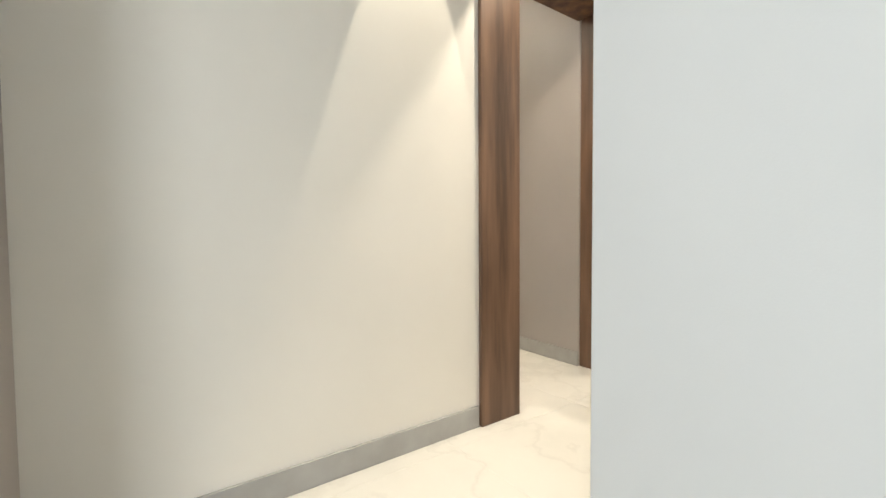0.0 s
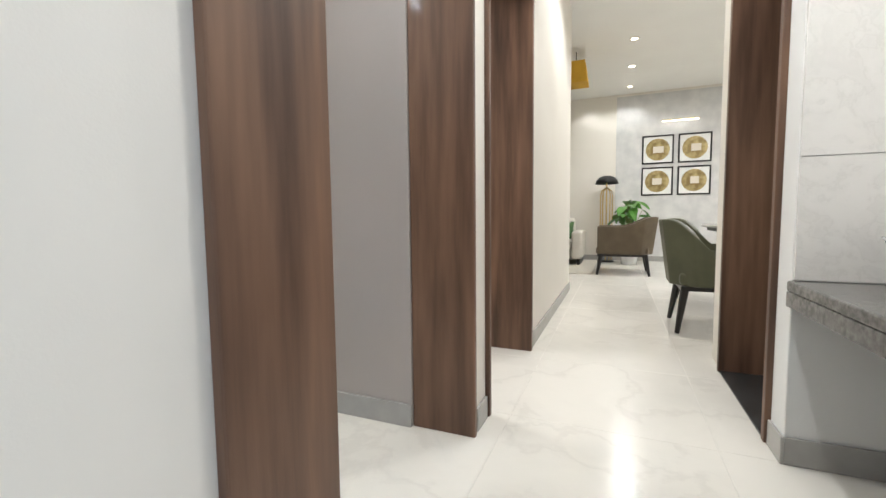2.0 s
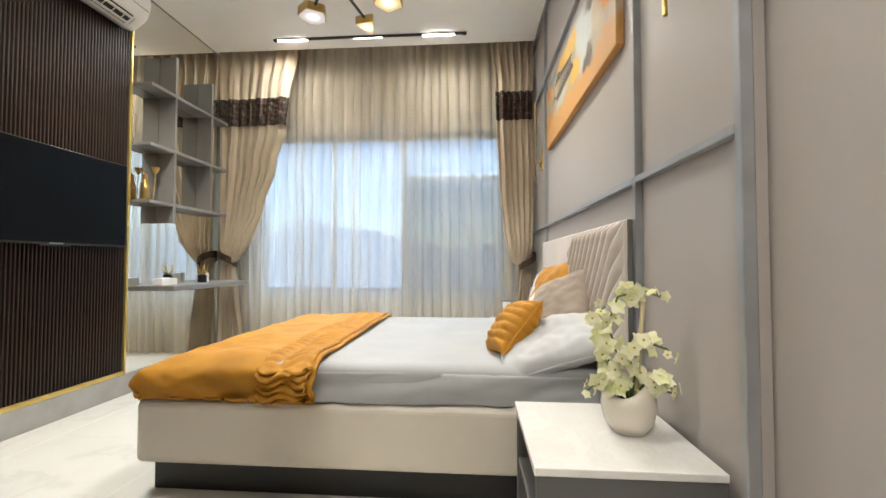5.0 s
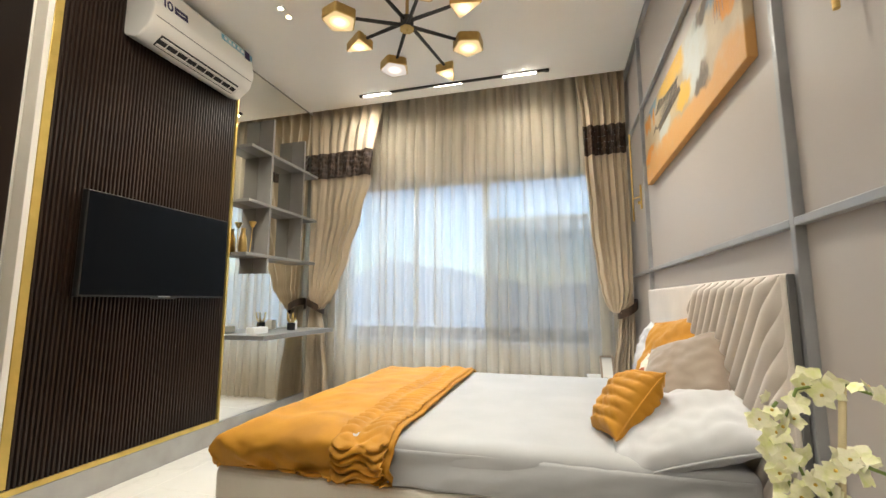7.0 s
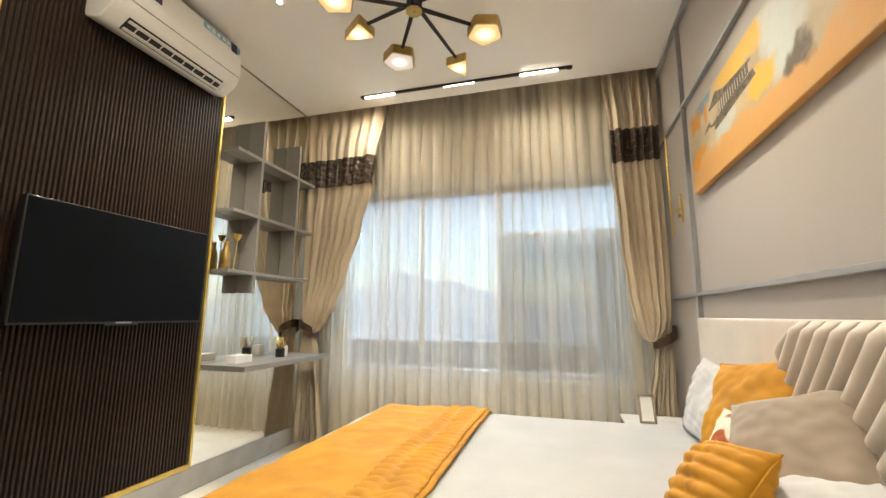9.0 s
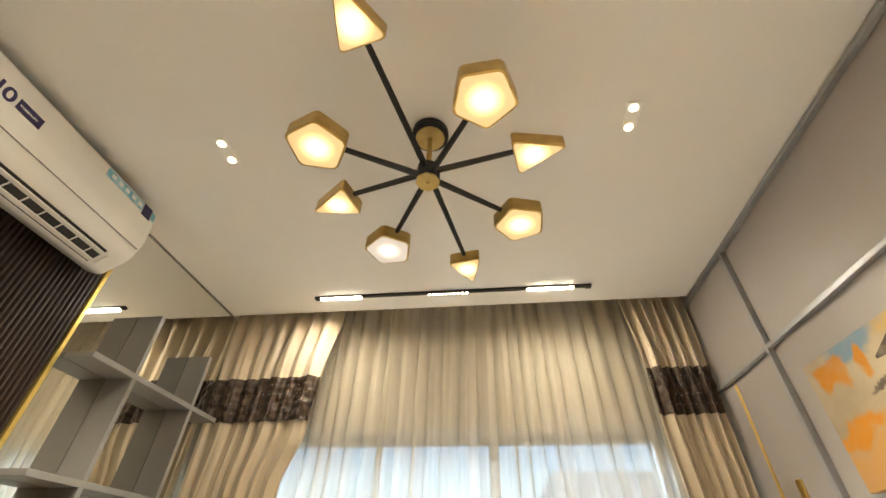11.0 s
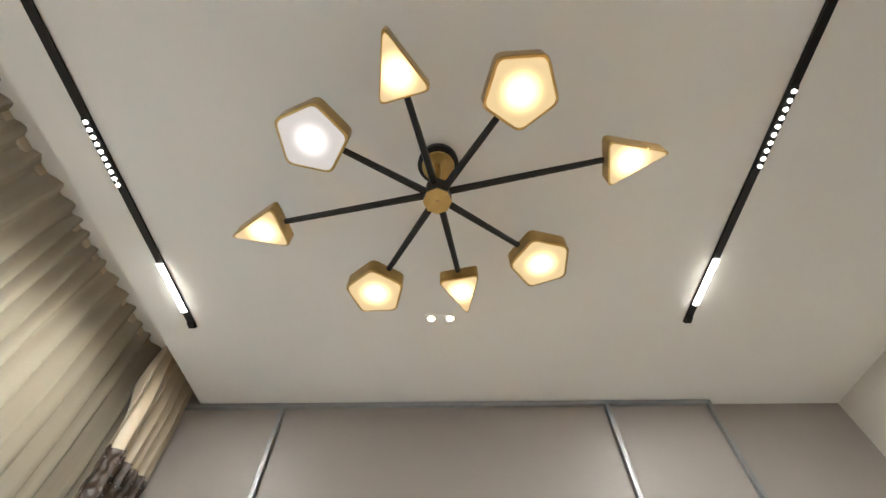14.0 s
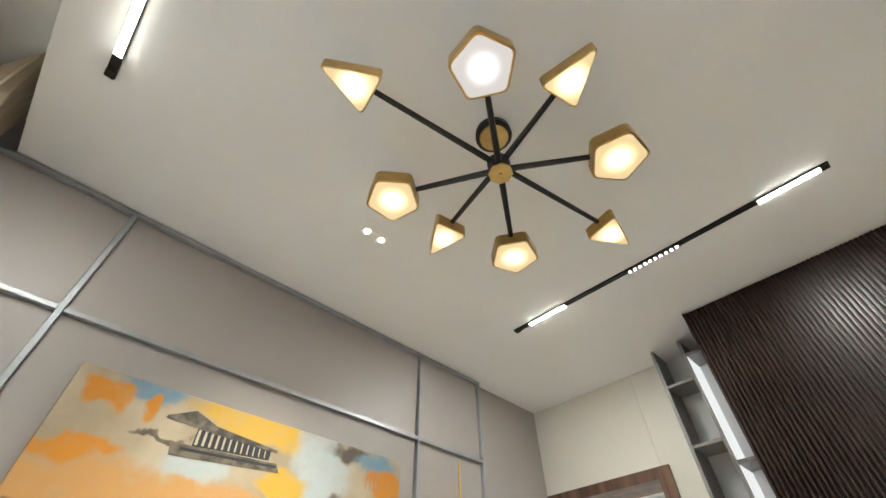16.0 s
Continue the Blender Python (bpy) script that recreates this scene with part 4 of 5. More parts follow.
def gold_bush(x, y, z, name, label):
    t = thing(name, (x, y, z), label, "ornament")
    part("base", lathe([(0.001, 0), (0.035, 0), (0.036, 0.06), (0.03, 0.066), (0.001, 0.066)], (x, y, z), 20), M_BLACK, t, "dark round base")
    rnd = random.Random(5)
    for k in range(5):
        a = k * 1.256 + 0.4
        pts = [(x + 0.012 * math.cos(a), y + 0.012 * math.sin(a), z + 0.064), (x + 0.035 * math.cos(a), y + 0.04 * math.sin(a), z + 0.10), (x + 0.04 * math.cos(a + 0.3), y + 0.05 * math.sin(a + 0.3), z + 0.14 + 0.02 * rnd.random())]
        part("branch", tube(pts, lambda q: 0.008 - 0.004 * q, 6), M_GOLD, t, "gold branch", True)


gold_bush(-0.28, 5.22, 0.793, "gold_ornament", "gold antler ornament on a dark base")
solo("card_box", box(-0.32, -0.24, 4.70, 4.86, 0.793, 0.845, 0.003), M_PAPER, "small white card box on the desk", "box")
solo("folded_paper", box(-0.36, -0.29, 5.27, 5.33, 0.793, 0.875, 0.002), M_PAPER, "small folded white card", "card")
vz = thing("gold_vase", (-0.385, 4.69, 1.441), "gold bottle vase with a metal flower", "vase")
part("bottle", lathe([(0.001, 0), (0.032, 0), (0.036, 0.03), (0.03, 0.12), (0.018, 0.15), (0.017, 0.19), (0.02, 0.2), (0.001, 0.2)], (-0.385, 4.68, 1.441), 24), M_BRASS, vz, smooth=True)
part("stem", tube([(-0.375, 4.75, 1.441), (-0.372, 4.76, 1.56), (-0.37, 4.765, 1.66)], 0.004), M_GOLD, vz)
part("bloom", lathe([(0.001, 0), (0.014, 0.012), (0.03, 0.05), (0.026, 0.055), (0.008, 0.025), (0.001, 0.02)], (-0.37, 4.765, 1.655), 9), M_GOLD, vz)
part("foot", lathe([(0.001, 0), (0.025, 0), (0.022, 0.008), (0.001, 0.01)], (-0.375, 4.75, 1.441), 16), M_GOLD, vz)

# ---------------------------------------------------------------- window and curtains
win = thing("window_1", (1.12, 6.09, 0.6), "wide sliding window with white aluminium frame", "window")
win["kind"] = "structure"
for nm, b in (("frame", (-0.178, -0.13, 6.03, 6.13, 0.602, 2.328)), ("frame", (2.37, 2.418, 6.03, 6.13, 0.602, 2.328)), ("frame", (-0.129, 2.369, 6.03, 6.13, 0.602, 0.65)), ("frame", (-0.129, 2.369, 6.03, 6.13, 2.28, 2.328)),
              ("mullion", (1.35, 1.41, 6.04, 6.12, 0.651, 2.279)), ("sash_stile", (0.60, 0.645, 6.06, 6.10, 0.651, 2.279)), ("transom", (1.411, 2.369, 6.05, 6.11, 1.84, 1.89))):
    part(nm, box(*b, 0.003), M_ALU, win)
for b in ((-0.129, 0.599, 6.078, 6.084, 0.651, 2.279), (0.646, 1.349, 6.078, 6.084, 0.651, 2.279), (1.411, 2.369, 6.078, 6.084, 0.651, 1.839), (1.411, 2.369, 6.078, 6.084, 1.891, 2.279)):
    part("pane", box(*b), M_GLASS, win, "clear glass pane").visible_shadow = False
part("insect_screen", box(1.412, 2.368, 6.056, 6.058, 0.652, 1.838), M_NET, win, "grey insect screen").visible_shadow = False

sh = thing("sheer_curtain", (1.1, 5.8, 0.02), "floor-length beige voile curtain across the window", "curtain")


def pleat(phase, z, top, seed):
    """How far a curtain stands out towards the room, 0 to 1: narrow pinches at the heading that open into round folds."""
    n = math.floor(phase)
    s = phase - n - 0.5
    low = min(1.0, max(0.0, (top - z) / 0.75))
    low = low * low * (3 - 2 * low)
    wide = 0.30 + (0.58 + 0.25 * nz(n * 3.1, z * 0.4, seed)) * low
    s += 0.16 * low * nz(n * 1.7, z * 0.5, seed + 4)
    c = max(0.0, math.cos(math.pi * min(0.5, abs(s) / max(0.22, wide) * 0.5) ))
    return c ** 0.75 * (0.82 + 0.45 * nz(n * 2.3, z * 0.25, seed + 8))


def sheer_place(u, v):
    z = 0.02 + 3.25 * v
    low = min(1.0, max(0.0, (3.22 - z) / 0.6))
    phase = 30 * u + 0.7 * nz(u * 7, v * 0.3) + 0.25 * nz(u * 23, v * 0.5, 2)
    a = 2 * math.pi * phase
    n = math.floor(phase)
    deep = (0.85 + 0.5 * nz(n * 2.3, z * 0.3, 8)) * (0.45 + 0.55 * low)
    x = -0.44 + 3.12 * u + 0.104 * (0.05 + 0.20 * low) * math.sin(a) * deep + 0.008 * nz(u * 12, v * 1.5, 6)
    y = 5.885 - 0.055 * deep * math.cos(a) + 0.012 * nz(u * 30, v * 1.2, 4) + 0.012 * math.sin(u * 37 + 1.1 * v)
    return (x, y, z)


part("voile", sheet(sheer_place, 1080, 24), M_SHEER, sh, smooth=True)
part("heading_tape", box(-0.45, 2.69, 5.895, 5.915, 3.235, 3.273, 0.003), M_DRAPE, sh)


def lerp_rows(rows, z):
    for (za, a), (zb, b) in zip(rows, rows[1:]):
        if za >= z >= zb:
            q = (za - z) / (za - zb)
            q = q * q * (3 - 2 * q)
            return a + (b - a) * q
    return rows[-1][1] if z < rows[-1][0] else rows[0][1]


def drape(name_label, left, right, tail, y0, folds, tie_z, seed, x_mid):
    t = thing("drape", (x_mid, y0, 0.01), name_label, "curtain", "side drapes of the window")

    def place_for(za, zb, proud, ruche, below=None):
        def place(u, v):
            z = za + (zb - za) * v
            a, b = (lerp_rows(below[0], z), lerp_rows(below[1], z)) if below else (lerp_rows(left, z), lerp_rows(right, z))
            w = b - a
            full = w / 0.78
            amp = 0.034 + 0.030 * min(1.0, max(0.0, 1 - full))
            near = math.exp(-((z - tie_z) / 0.10) ** 2)
            amp *= 1 - 0.55 * near
            if z > 2.9:
                amp *= 1 - 0.4 * (z - 2.9) / 0.15
            ph = 2 * math.pi * folds * u + 0.9 * nz(u * 4 + seed, z * 0.8) + seed
            wave = 1.5 - 2.6 * pleat(ph / (2 * math.pi), z, 3.2, seed)
            y = y0 - proud + amp * wave + 0.010 * nz(u * 22 + seed, z * 2.2) - 0.05 * math.sin(math.pi * u) * math.exp(-((z - tie_z - 0.15) / 0.25) ** 2)
            if ruche:
                y += 0.012 * nz(u * 16, z * 34, seed) + 0.010 * nz(u * 30, z * 18, seed + 3)
            x = a + w * (u + 0.03 * math.sin(ph) * (1 - w))
            return (x, min(y, 5.79), z)
        return place
    part("cloth_top", sheet(place_for(3.26, 2.585, 0.0, False), 150, 14), M_DRAPE, t, smooth=True)
    part("band", sheet(place_for(2.60, 2.325, 0.012, True), 170, 34), M_BAND, t, "dark brown ruched band with small beads", True)
    part("cloth", sheet(place_for(2.335, left[-1][0], 0.0, False), 150, 60), M_DRAPE, t, smooth=True)
    part("tail", sheet(place_for(tie_z + 0.1, 0.015, -0.035, False, tail), 110, 40), M_DRAPE, t, smooth=True)
    a, b = lerp_rows(tail[0], tie_z), lerp_rows(tail[1], tie_z)
    pts = []
    for k in range(25):
        q = 2 * math.pi * k / 24
        pts.append(((a + b) / 2 + ((b - a) / 2 + 0.03) * math.cos(q), y0 + 0.01 + 0.075 * math.sin(q), tie_z + (0.045 * math.cos(q) + 0.02 * math.sin(q)) * (-1 if x_mid < 1 else 1)))
    bm = bmesh.new()
    lo = [bm.verts.new((p[0], p[1], p[2] - 0.035)) for p in pts[:-1]]
    hi = [bm.verts.new((p[0], p[1], p[2] + 0.035)) for p in pts[:-1]]
    for k in range(24):
        bm.faces.new((lo[k], lo[(k + 1) % 24], hi[(k + 1) % 24], hi[k]))
    thicken(part("tie_back", bm, M_BAND, t, "dark brown tie-back"), 0.008)
    rnd = random.Random(int(seed * 10))
    beads = bmesh.new()
    pl = place_for(2.60, 2.325, 0.014, True)
    for k in range(40):
        p = pl(rnd.uniform(0.05, 0.95), rnd.choice((0.2, 0.4, 0.6, 0.8)))
        bmesh.ops.create_icosphere(beads, subdivisions=1, radius=0.0035, matrix=Matrix.Translation((p[0], p[1] - 0.003, p[2])))
    tagged(part("beads", beads, M_STRIP, t, "small silver beads"), kind="stuff")
    return t


drape("sand satin drape with dark band, tied back to the mirror side",
      [(3.1, -0.455), (2.3, -0.43), (1.5, -0.42), (1.12, -0.40), (1.03, -0.37), (0.985, -0.32), (0.965, -0.29)],
      [(3.12, 0.36), (2.6, 0.29), (2.3, 0.26), (1.95, 0.17), (1.5, 0.04), (1.2, -0.06), (1.08, -0.13), (1.0, -0.20), (0.965, -0.25)],
      ([(1.2, -0.41), (1.0, -0.40), (0.5, -0.42), (0.0, -0.43)], [(1.2, -0.28), (1.0, -0.27), (0.7, -0.22), (0.3, -0.17), (0.0, -0.15)]), 5.675, 7, 1.0, 1.3, -0.2)
drape("sand satin drape with dark band, tied back to the bed wall",
      [(3.12, 2.27), (2.6, 2.315), (2.3, 2.32), (1.7, 2.35), (1.3, 2.385), (1.15, 2.41), (1.05, 2.435), (0.985, 2.465), (0.955, 2.50)],
      [(3.1, 2.675), (2.3, 2.66), (1.5, 2.665), (1.15, 2.655), (1.05, 2.635), (0.985, 2.60), (0.955, 2.565)],
      ([(1.2, 2.56), (1.0, 2.57), (0.8, 2.53), (0.5, 2.48), (0.0, 2.45)], [(1.2, 2.665), (0.9, 2.665), (0.0, 2.665)]), 5.675, 6, 0.99, 2.1, 2.5)

# ---------------------------------------------------------------- bed
BY0, BY1, BX0 = 3.348, 4.955, 0.713
bed = thing("bed", (1.7, 4.15, 0), "low double bed with cream leatherette base and ribbed headboard", "bed")
# Black box drawn out to where the bed's own shade ends on the floor.
part("plinth", box(0.745, 2.58, 3.43, 4.87, 0.002, 0.139), M_NIGHTIN, bed, "black box in place of the shade under the bed")
part("base", box(BX0, 2.62, BY0, BY1, 0.14, 0.402, 0.03, 4), M_LEATHER, bed, "cream leatherette base")
part("headboard_panel", box(2.655, PX - 0.0275, 3.25, 5.035, 0.2, 1.13, 0.012, 3), M_HEAD, bed, "pale upholstered panel")
part("headboard_edge", box(2.664, PX - 0.0275, 3.240, 3.249, 0.2, 1.128, 0.003), M_NIGHT, bed, "dark edge board")
YA, YB = 3.26, 4.12


def rib(k, step=0.075, slope=0.95):
    """One slanting padded channel of the headboard, cut off at the panel's ends."""
    bm = bmesh.new()

    def place(u, v):
        z = 0.40 + 0.725 * u
        shift = slope * (1.125 - z) + 0.05 * u * u
        far = YB - 0.03 - 0.14 * max(0.0, (u - 0.86) / 0.14) - 0.10 * max(0.0, 0.8 - u)
        ya = min(max(YA - 0.05 + k * step + shift, YA), far)
        yb = min(max(YA - 0.05 + (k + 1) * step + shift, YA), far)
        edge = max(0.0, min(1, u / 0.06, (1 - u) / 0.03)) ** 0.5
        bulge = math.sin(math.pi * v) ** 0.6 * 0.036 * edge * min(1, (yb - ya) / step)
        return (2.656 - bulge, ya + (yb - ya) * v, z)
    sheet(place, 26, 8, bm)
    bmesh.ops.remove_doubles(bm, verts=bm.verts, dist=0.0004)
    bmesh.ops.dissolve_degenerate(bm, dist=0.0003, edges=bm.edges)
    return bm


for k in range(-11, 13):
    b = rib(k)
    if len(b.faces) and max(v.co.y for v in b.verts) - min(v.co.y for v in b.verts) > 0.02:
        part("rib", b, M_HEAD, bed, smooth=True)
    else:
        b.free()

MT = 0.553
mtr = thing("mattress", (1.68, 4.15, 0.402), "mattress under a pale grey fitted sheet", "mattress")


def soft_box(x0, x1, y0, y1, z0, z1, r, cuts, amp, seed):
    bm = box(x0, x1, y0, y1, z0, z1, r, 3)
    bmesh.ops.subdivide_edges(bm, edges=[e for e in bm.edges if e.calc_length() > 0.12], cuts=cuts, use_grid_fill=True)
    for v in bm.verts:
        side = 1 if (abs(v.co.y - y0) < 0.03 or abs(v.co.y - y1) < 0.03) else 0.25
        n = nz(v.co.x * 3 + seed, v.co.y * 3, v.co.z * 9) + 0.5 * nz(v.co.x * 9 + seed, v.co.y * 9, v.co.z * 14)
        if side == 1:
            v.co.y += amp * n
        v.co.z += amp * 0.35 * n if v.co.z > z0 + 0.02 else 0
    return bm


part("sheet", soft_box(BX0 + 0.035, 2.63, BY0 + 0.03, BY1 - 0.03, 0.405, MT, 0.045, 40, 0.012, 2), M_SHEET, mtr, smooth=True)


def skirt(u, v):
    x = 1.30 + 1.30 * u
    z = MT - 0.028 - v * (MT - 0.028 - 0.407)
    y = BY0 + 0.022 + 0.010 * (1 - v) ** 2 - 0.008 * v + 0.010 * nz(u * 14 + v * 2, v * 2.5) * (0.3 + v) - 0.006 * math.sin(9 * u + 6 * v)
    return (x, y, z)


thicken(part("sheet_fold", sheet(skirt, 90, 10), M_SHEET, mtr, smooth=True), 0.004)

throw = thing("throw", (1.1, 4.15, 0.407), "mustard velvet throw folded over the bed foot", "blanket")


def throw_place(x_in, band):
    def place(u, v):
        s = u * (x_in - BX0 + 0.17)
        x = x_in - s
        z1 = MT + 0.02
        if x < BX0 + 0.03:
            over = BX0 + 0.03 - x
            x = BX0 + 0.03 - 0.035 * math.sin(min(1, over / 0.1) * math.pi)
            z1 = MT + 0.02 - 0.055 - over
        else:
            e = max(0.0, 1 - (x - BX0 - 0.03) / 0.15)
            z1 -= 0.055 * e * e
        span = (BY1 - BY0) + 0.32
        yy = BY0 - 0.16 + span * v
        z2 = MT + 0.02
        if yy < BY0 + 0.016:
            over = BY0 + 0.016 - yy
            yy = BY0 + 0.012 - 0.014 * math.sin(min(1, over / 0.1) * math.pi) - 0.032 * nz(x * 7 + over * 16, over * 5) - 0.018 * nz(x * 15 - over * 20, over * 12, 3)
            z2 = MT + 0.02 - 0.045 - over * 0.95
        elif yy > BY1 + 0.012:
            over = yy - BY1 - 0.012
            yy = BY1 + 0.014
            z2 = MT + 0.02 - 0.045 - over
        else:
            e = max(0.0, 1 - min(yy - BY0 - 0.016, BY1 + 0.012 - yy) / 0.13)
            z2 -= 0.045 * e * e
        z = min(z1, z2)
        z += 0.016 * nz(x * 5, yy * 3.2, 2) + 0.007 * nz(x * 11, yy * 12, 5)
        z = max(z, 0.409)
        if band:
            z += 0.003 + 0.013 * abs(math.sin(yy * 62 + 1.4 * math.sin(x * 48)) * math.cos(x * 30))
            if yy < BY0 + 0.02:
                yy -= 0.008 + 0.036 * abs(math.sin(z * 120 + 1.3 * math.sin(x * 50))) * (0.7 + 0.3 * math.cos(x * 34))
        return (x + (0.008 * nz(yy * 4, 1, 7) if not band else 0), yy, z)
    return place


thicken(part("blanket", sheet(throw_place(1.475, False), 70, 130), M_MUSTARD, throw, smooth=True), 0.012)


def band_place(u, v):
    q = throw_place(1.455, True)(u * 0.235, v)
    return q


thicken(part("smocked_band", sheet(band_place, 34, 420), M_MUSTARD, throw, "gathered smocked band", True), 0.006)


def pillow(name, label, group, w, d, h, at, rx, ry, rz, material, seed, ridges=0, wrinkle=0.012, spin=0):
    t = thing(name, at, label, "pillow", group)
    m = pose(*at, rx, ry, rz) @ pose(0, 0, 0, 0, 0, spin)
    part("cover", cushion(w, d, h, m, wrinkle, seed, n=64 if ridges else 44, ridges=ridges), material, t, smooth=True)
    pts = []
    for a, b in ((-1, -1), (1, -1), (1, 1), (-1, 1)):
        for k in range(8):
            q = k / 8
            na, nb = {(-1, -1): (1, -1), (1, -1): (1, 1), (1, 1): (-1, 1), (-1, 1): (-1, -1)}[(a, b)]
            x, y = a + (na - a) * q, b + (nb - b) * q
            k1 = 1 - 0.10 * (1 - x * x) * abs(y) ** 3
            k2 = 1 - 0.10 * (1 - y * y) * abs(x) ** 3
            pts.append(m @ Vector((x * w / 2 * k2, y * d / 2 * k1, 0)))
    pts.append(pts[0])
    part("piping", tube(pts, 0.004, 6), material, t)
    return t


G = "pillows at the headboard"
pillow("pillow", "white cotton sleeping pillow lying on the sheet", G, 0.50, 0.42, 0.145, (2.445, 3.55, 0.625), 19, -20, -10, M_WHITEFAB, 1.2, 0, 0.015)
pillow("pillow", "white cotton sleeping pillow leaning on the headboard", G, 0.40, 0.60, 0.14, (2.575, 4.60, 0.73), 0, -72, 0, M_WHITEFAB, 4.7, 0, 0.018)
pillow("cushion", "taupe velvet square cushion leaning on the headboard", G, 0.40, 0.40, 0.16, (2.525, 3.75, 0.752), 0, -54, 26, M_TAUPEFAB, 2.2, 0, 0.009, 24)
pillow("cushion", "mustard velvet square cushion leaning on the headboard", G, 0.43, 0.43, 0.13, (2.555, 4.12, 0.79), 0, -62, 16, M_MUSTARD, 6.1, 0, 0.014, 12)
pillow("cushion", "small cushion with a cream and rust print", G, 0.28, 0.28, 0.10, (2.44, 3.92, 0.69), 0, -58, 20, M_PATTERN, 8.3)
pillow("cushion", "mustard pleated cushion propped in front", G, 0.29, 0.29, 0.15, (2.295, 3.65, 0.672), 0, -50, 4, M_MUSTARD, 9.4, 7, 0.01, 12)


# ---------------------------------------------------------------- bedside tables
def bedside(y0, y1):
    x0, x1, h = 2.262, PX - 0.014, 0.488
    t = thing("bedside_table", ((x0 + x1) / 2, (y0 + y1) / 2, 0), "charcoal bedside table with white marble top", "bedside table", "tables beside the bed")
    part("marble_top", box(x0 - 0.006, x1, y0 - 0.006, y1 + 0.006, h - 0.02, h, 0.003), M_TOP, t, "white marble top")
    part("side", box(x0, x1, y0, y0 + 0.02, 0.003, h - 0.021, 0.002), M_NIGHT, t)
    part("side", box(x0, x1, y1 - 0.02, y1, 0.003, h - 0.021, 0.002), M_NIGHT, t)
    part("back", box(x1 - 0.015, x1 - 0.001, y0 + 0.021, y1 - 0.021, 0.05, h - 0.021), M_NIGHTIN, t)
    part("shelf", box(x0 + 0.004, x1 - 0.016, y0 + 0.021, y1 - 0.021, 0.29, 0.31, 0.002), M_NIGHT, t)
    part("bottom", box(x0 + 0.01, x1 - 0.016, y0 + 0.021, y1 - 0.021, 0.06, 0.08, 0.002), M_NIGHT, t)
    dr = part("drawer", box(x0 + 0.012, x1 - 0.05, y0 + 0.023, y1 - 0.023, 0.083, 0.286, 0.002), M_NIGHTIN, t, "black reeded drawer")
    n = 22
    for k in range(n):
        y = y0 + 0.03 + (y1 - y0 - 0.06) * k / (n - 1)
        part("reed", box(x0 + 0.004, x0 + 0.0115, y - 0.006, y + 0.006, 0.086, 0.283, 0.002, 1), M_NIGHTIN, dr)
    ym = (y0 + y1) / 2
    part("handle", tube([(x0 + 0.004, ym - 0.07, 0.19), (x0 - 0.022, ym - 0.06, 0.19), (x0 - 0.026, ym, 0.19), (x0 - 0.022, ym + 0.06, 0.19), (x0 + 0.004, ym + 0.07, 0.2)], 0.006, 8), M_BRASS, dr, "brass bow handle", True)
    return t


bedside(2.722, 3.184)
bedside(5.02, 5.44)
pf = thing("photo_frame", (2.39, 5.2, 0.488), "dark photo frame with white mount", "photo frame")
mf = Matrix.Translation((2.39, 5.2, 0.49)) @ pose(0, 0, 0, 78, 0, 8)
for b in ((-0.05, -0.036, 0, 0.17), (0.036, 0.05, 0, 0.17), (-0.035, 0.035, 0, 0.014), (-0.035, 0.035, 0.156, 0.17)):
    bm = box(b[0], b[1], b[2], b[3], 0, 0.014, 0.002)
    bmesh.ops.transform(bm, matrix=mf, verts=bm.verts)
    part("frame_bar", bm, M_TAUPEFAB, pf)
bm = box(-0.035, 0.035, 0.014, 0.156, 0.002, 0.006)
bmesh.ops.transform(bm, matrix=mf, verts=bm.verts)
part("picture", bm, M_PAPER, pf, "white picture")

# orchid in a pot
OX, OY, OZ = 2.558, 2.955, 0.489
pot = thing("potted_orchid", (OX, OY, OZ), "yellow-green artificial orchid in an egg-shaped pearl pot", "potted plant")
bm = lathe([(0.001, 0), (0.045, 0.0), (0.066, 0.03), (0.076, 0.075), (0.070, 0.115), (0.056, 0.145), (0.052, 0.146), (0.064, 0.115), (0.069, 0.075), (0.05, 0.05), (0.001, 0.045)], (OX, OY, OZ), 40)
for v in bm.verts:
    if v.co.z > OZ + 0.09:
        a = math.atan2(v.co.y - OY, v.co.x - OX)
        v.co.z -= (v.co.z - OZ - 0.09) * 0.75 * max(0, math.cos(a + 2.2)) ** 2
part("pot", bm, M_POT, pot, "egg-shaped pearl pot", True)
part("soil", lathe([(0.001, 0.0), (0.055, 0.0), (0.04, 0.012), (0.001, 0.016)], (OX, OY, OZ + 0.078), 20), M_NIGHTIN, pot, "dark soil")


def leaf_bm(length, width, m, bend=0.5, bm=None, n=6):
    bm = bm or bmesh.new()
    prev = None
    for k in range(n + 1):
        q = k / n
        w = width * math.sin(math.pi * min(1, 0.14 + q * 0.84)) ** 0.7
        c = Vector((length * q, 0, -bend * length * q * q))
        row = [bm.verts.new(m @ (c + Vector((0, s * w / 2, 0.12 * width * abs(s))))) for s in (-1, 0, 1)]
        if prev:
            for i in range(2):
                bm.faces.new((prev[i], prev[i + 1], row[i + 1], row[i]))
        prev = row
    return bm


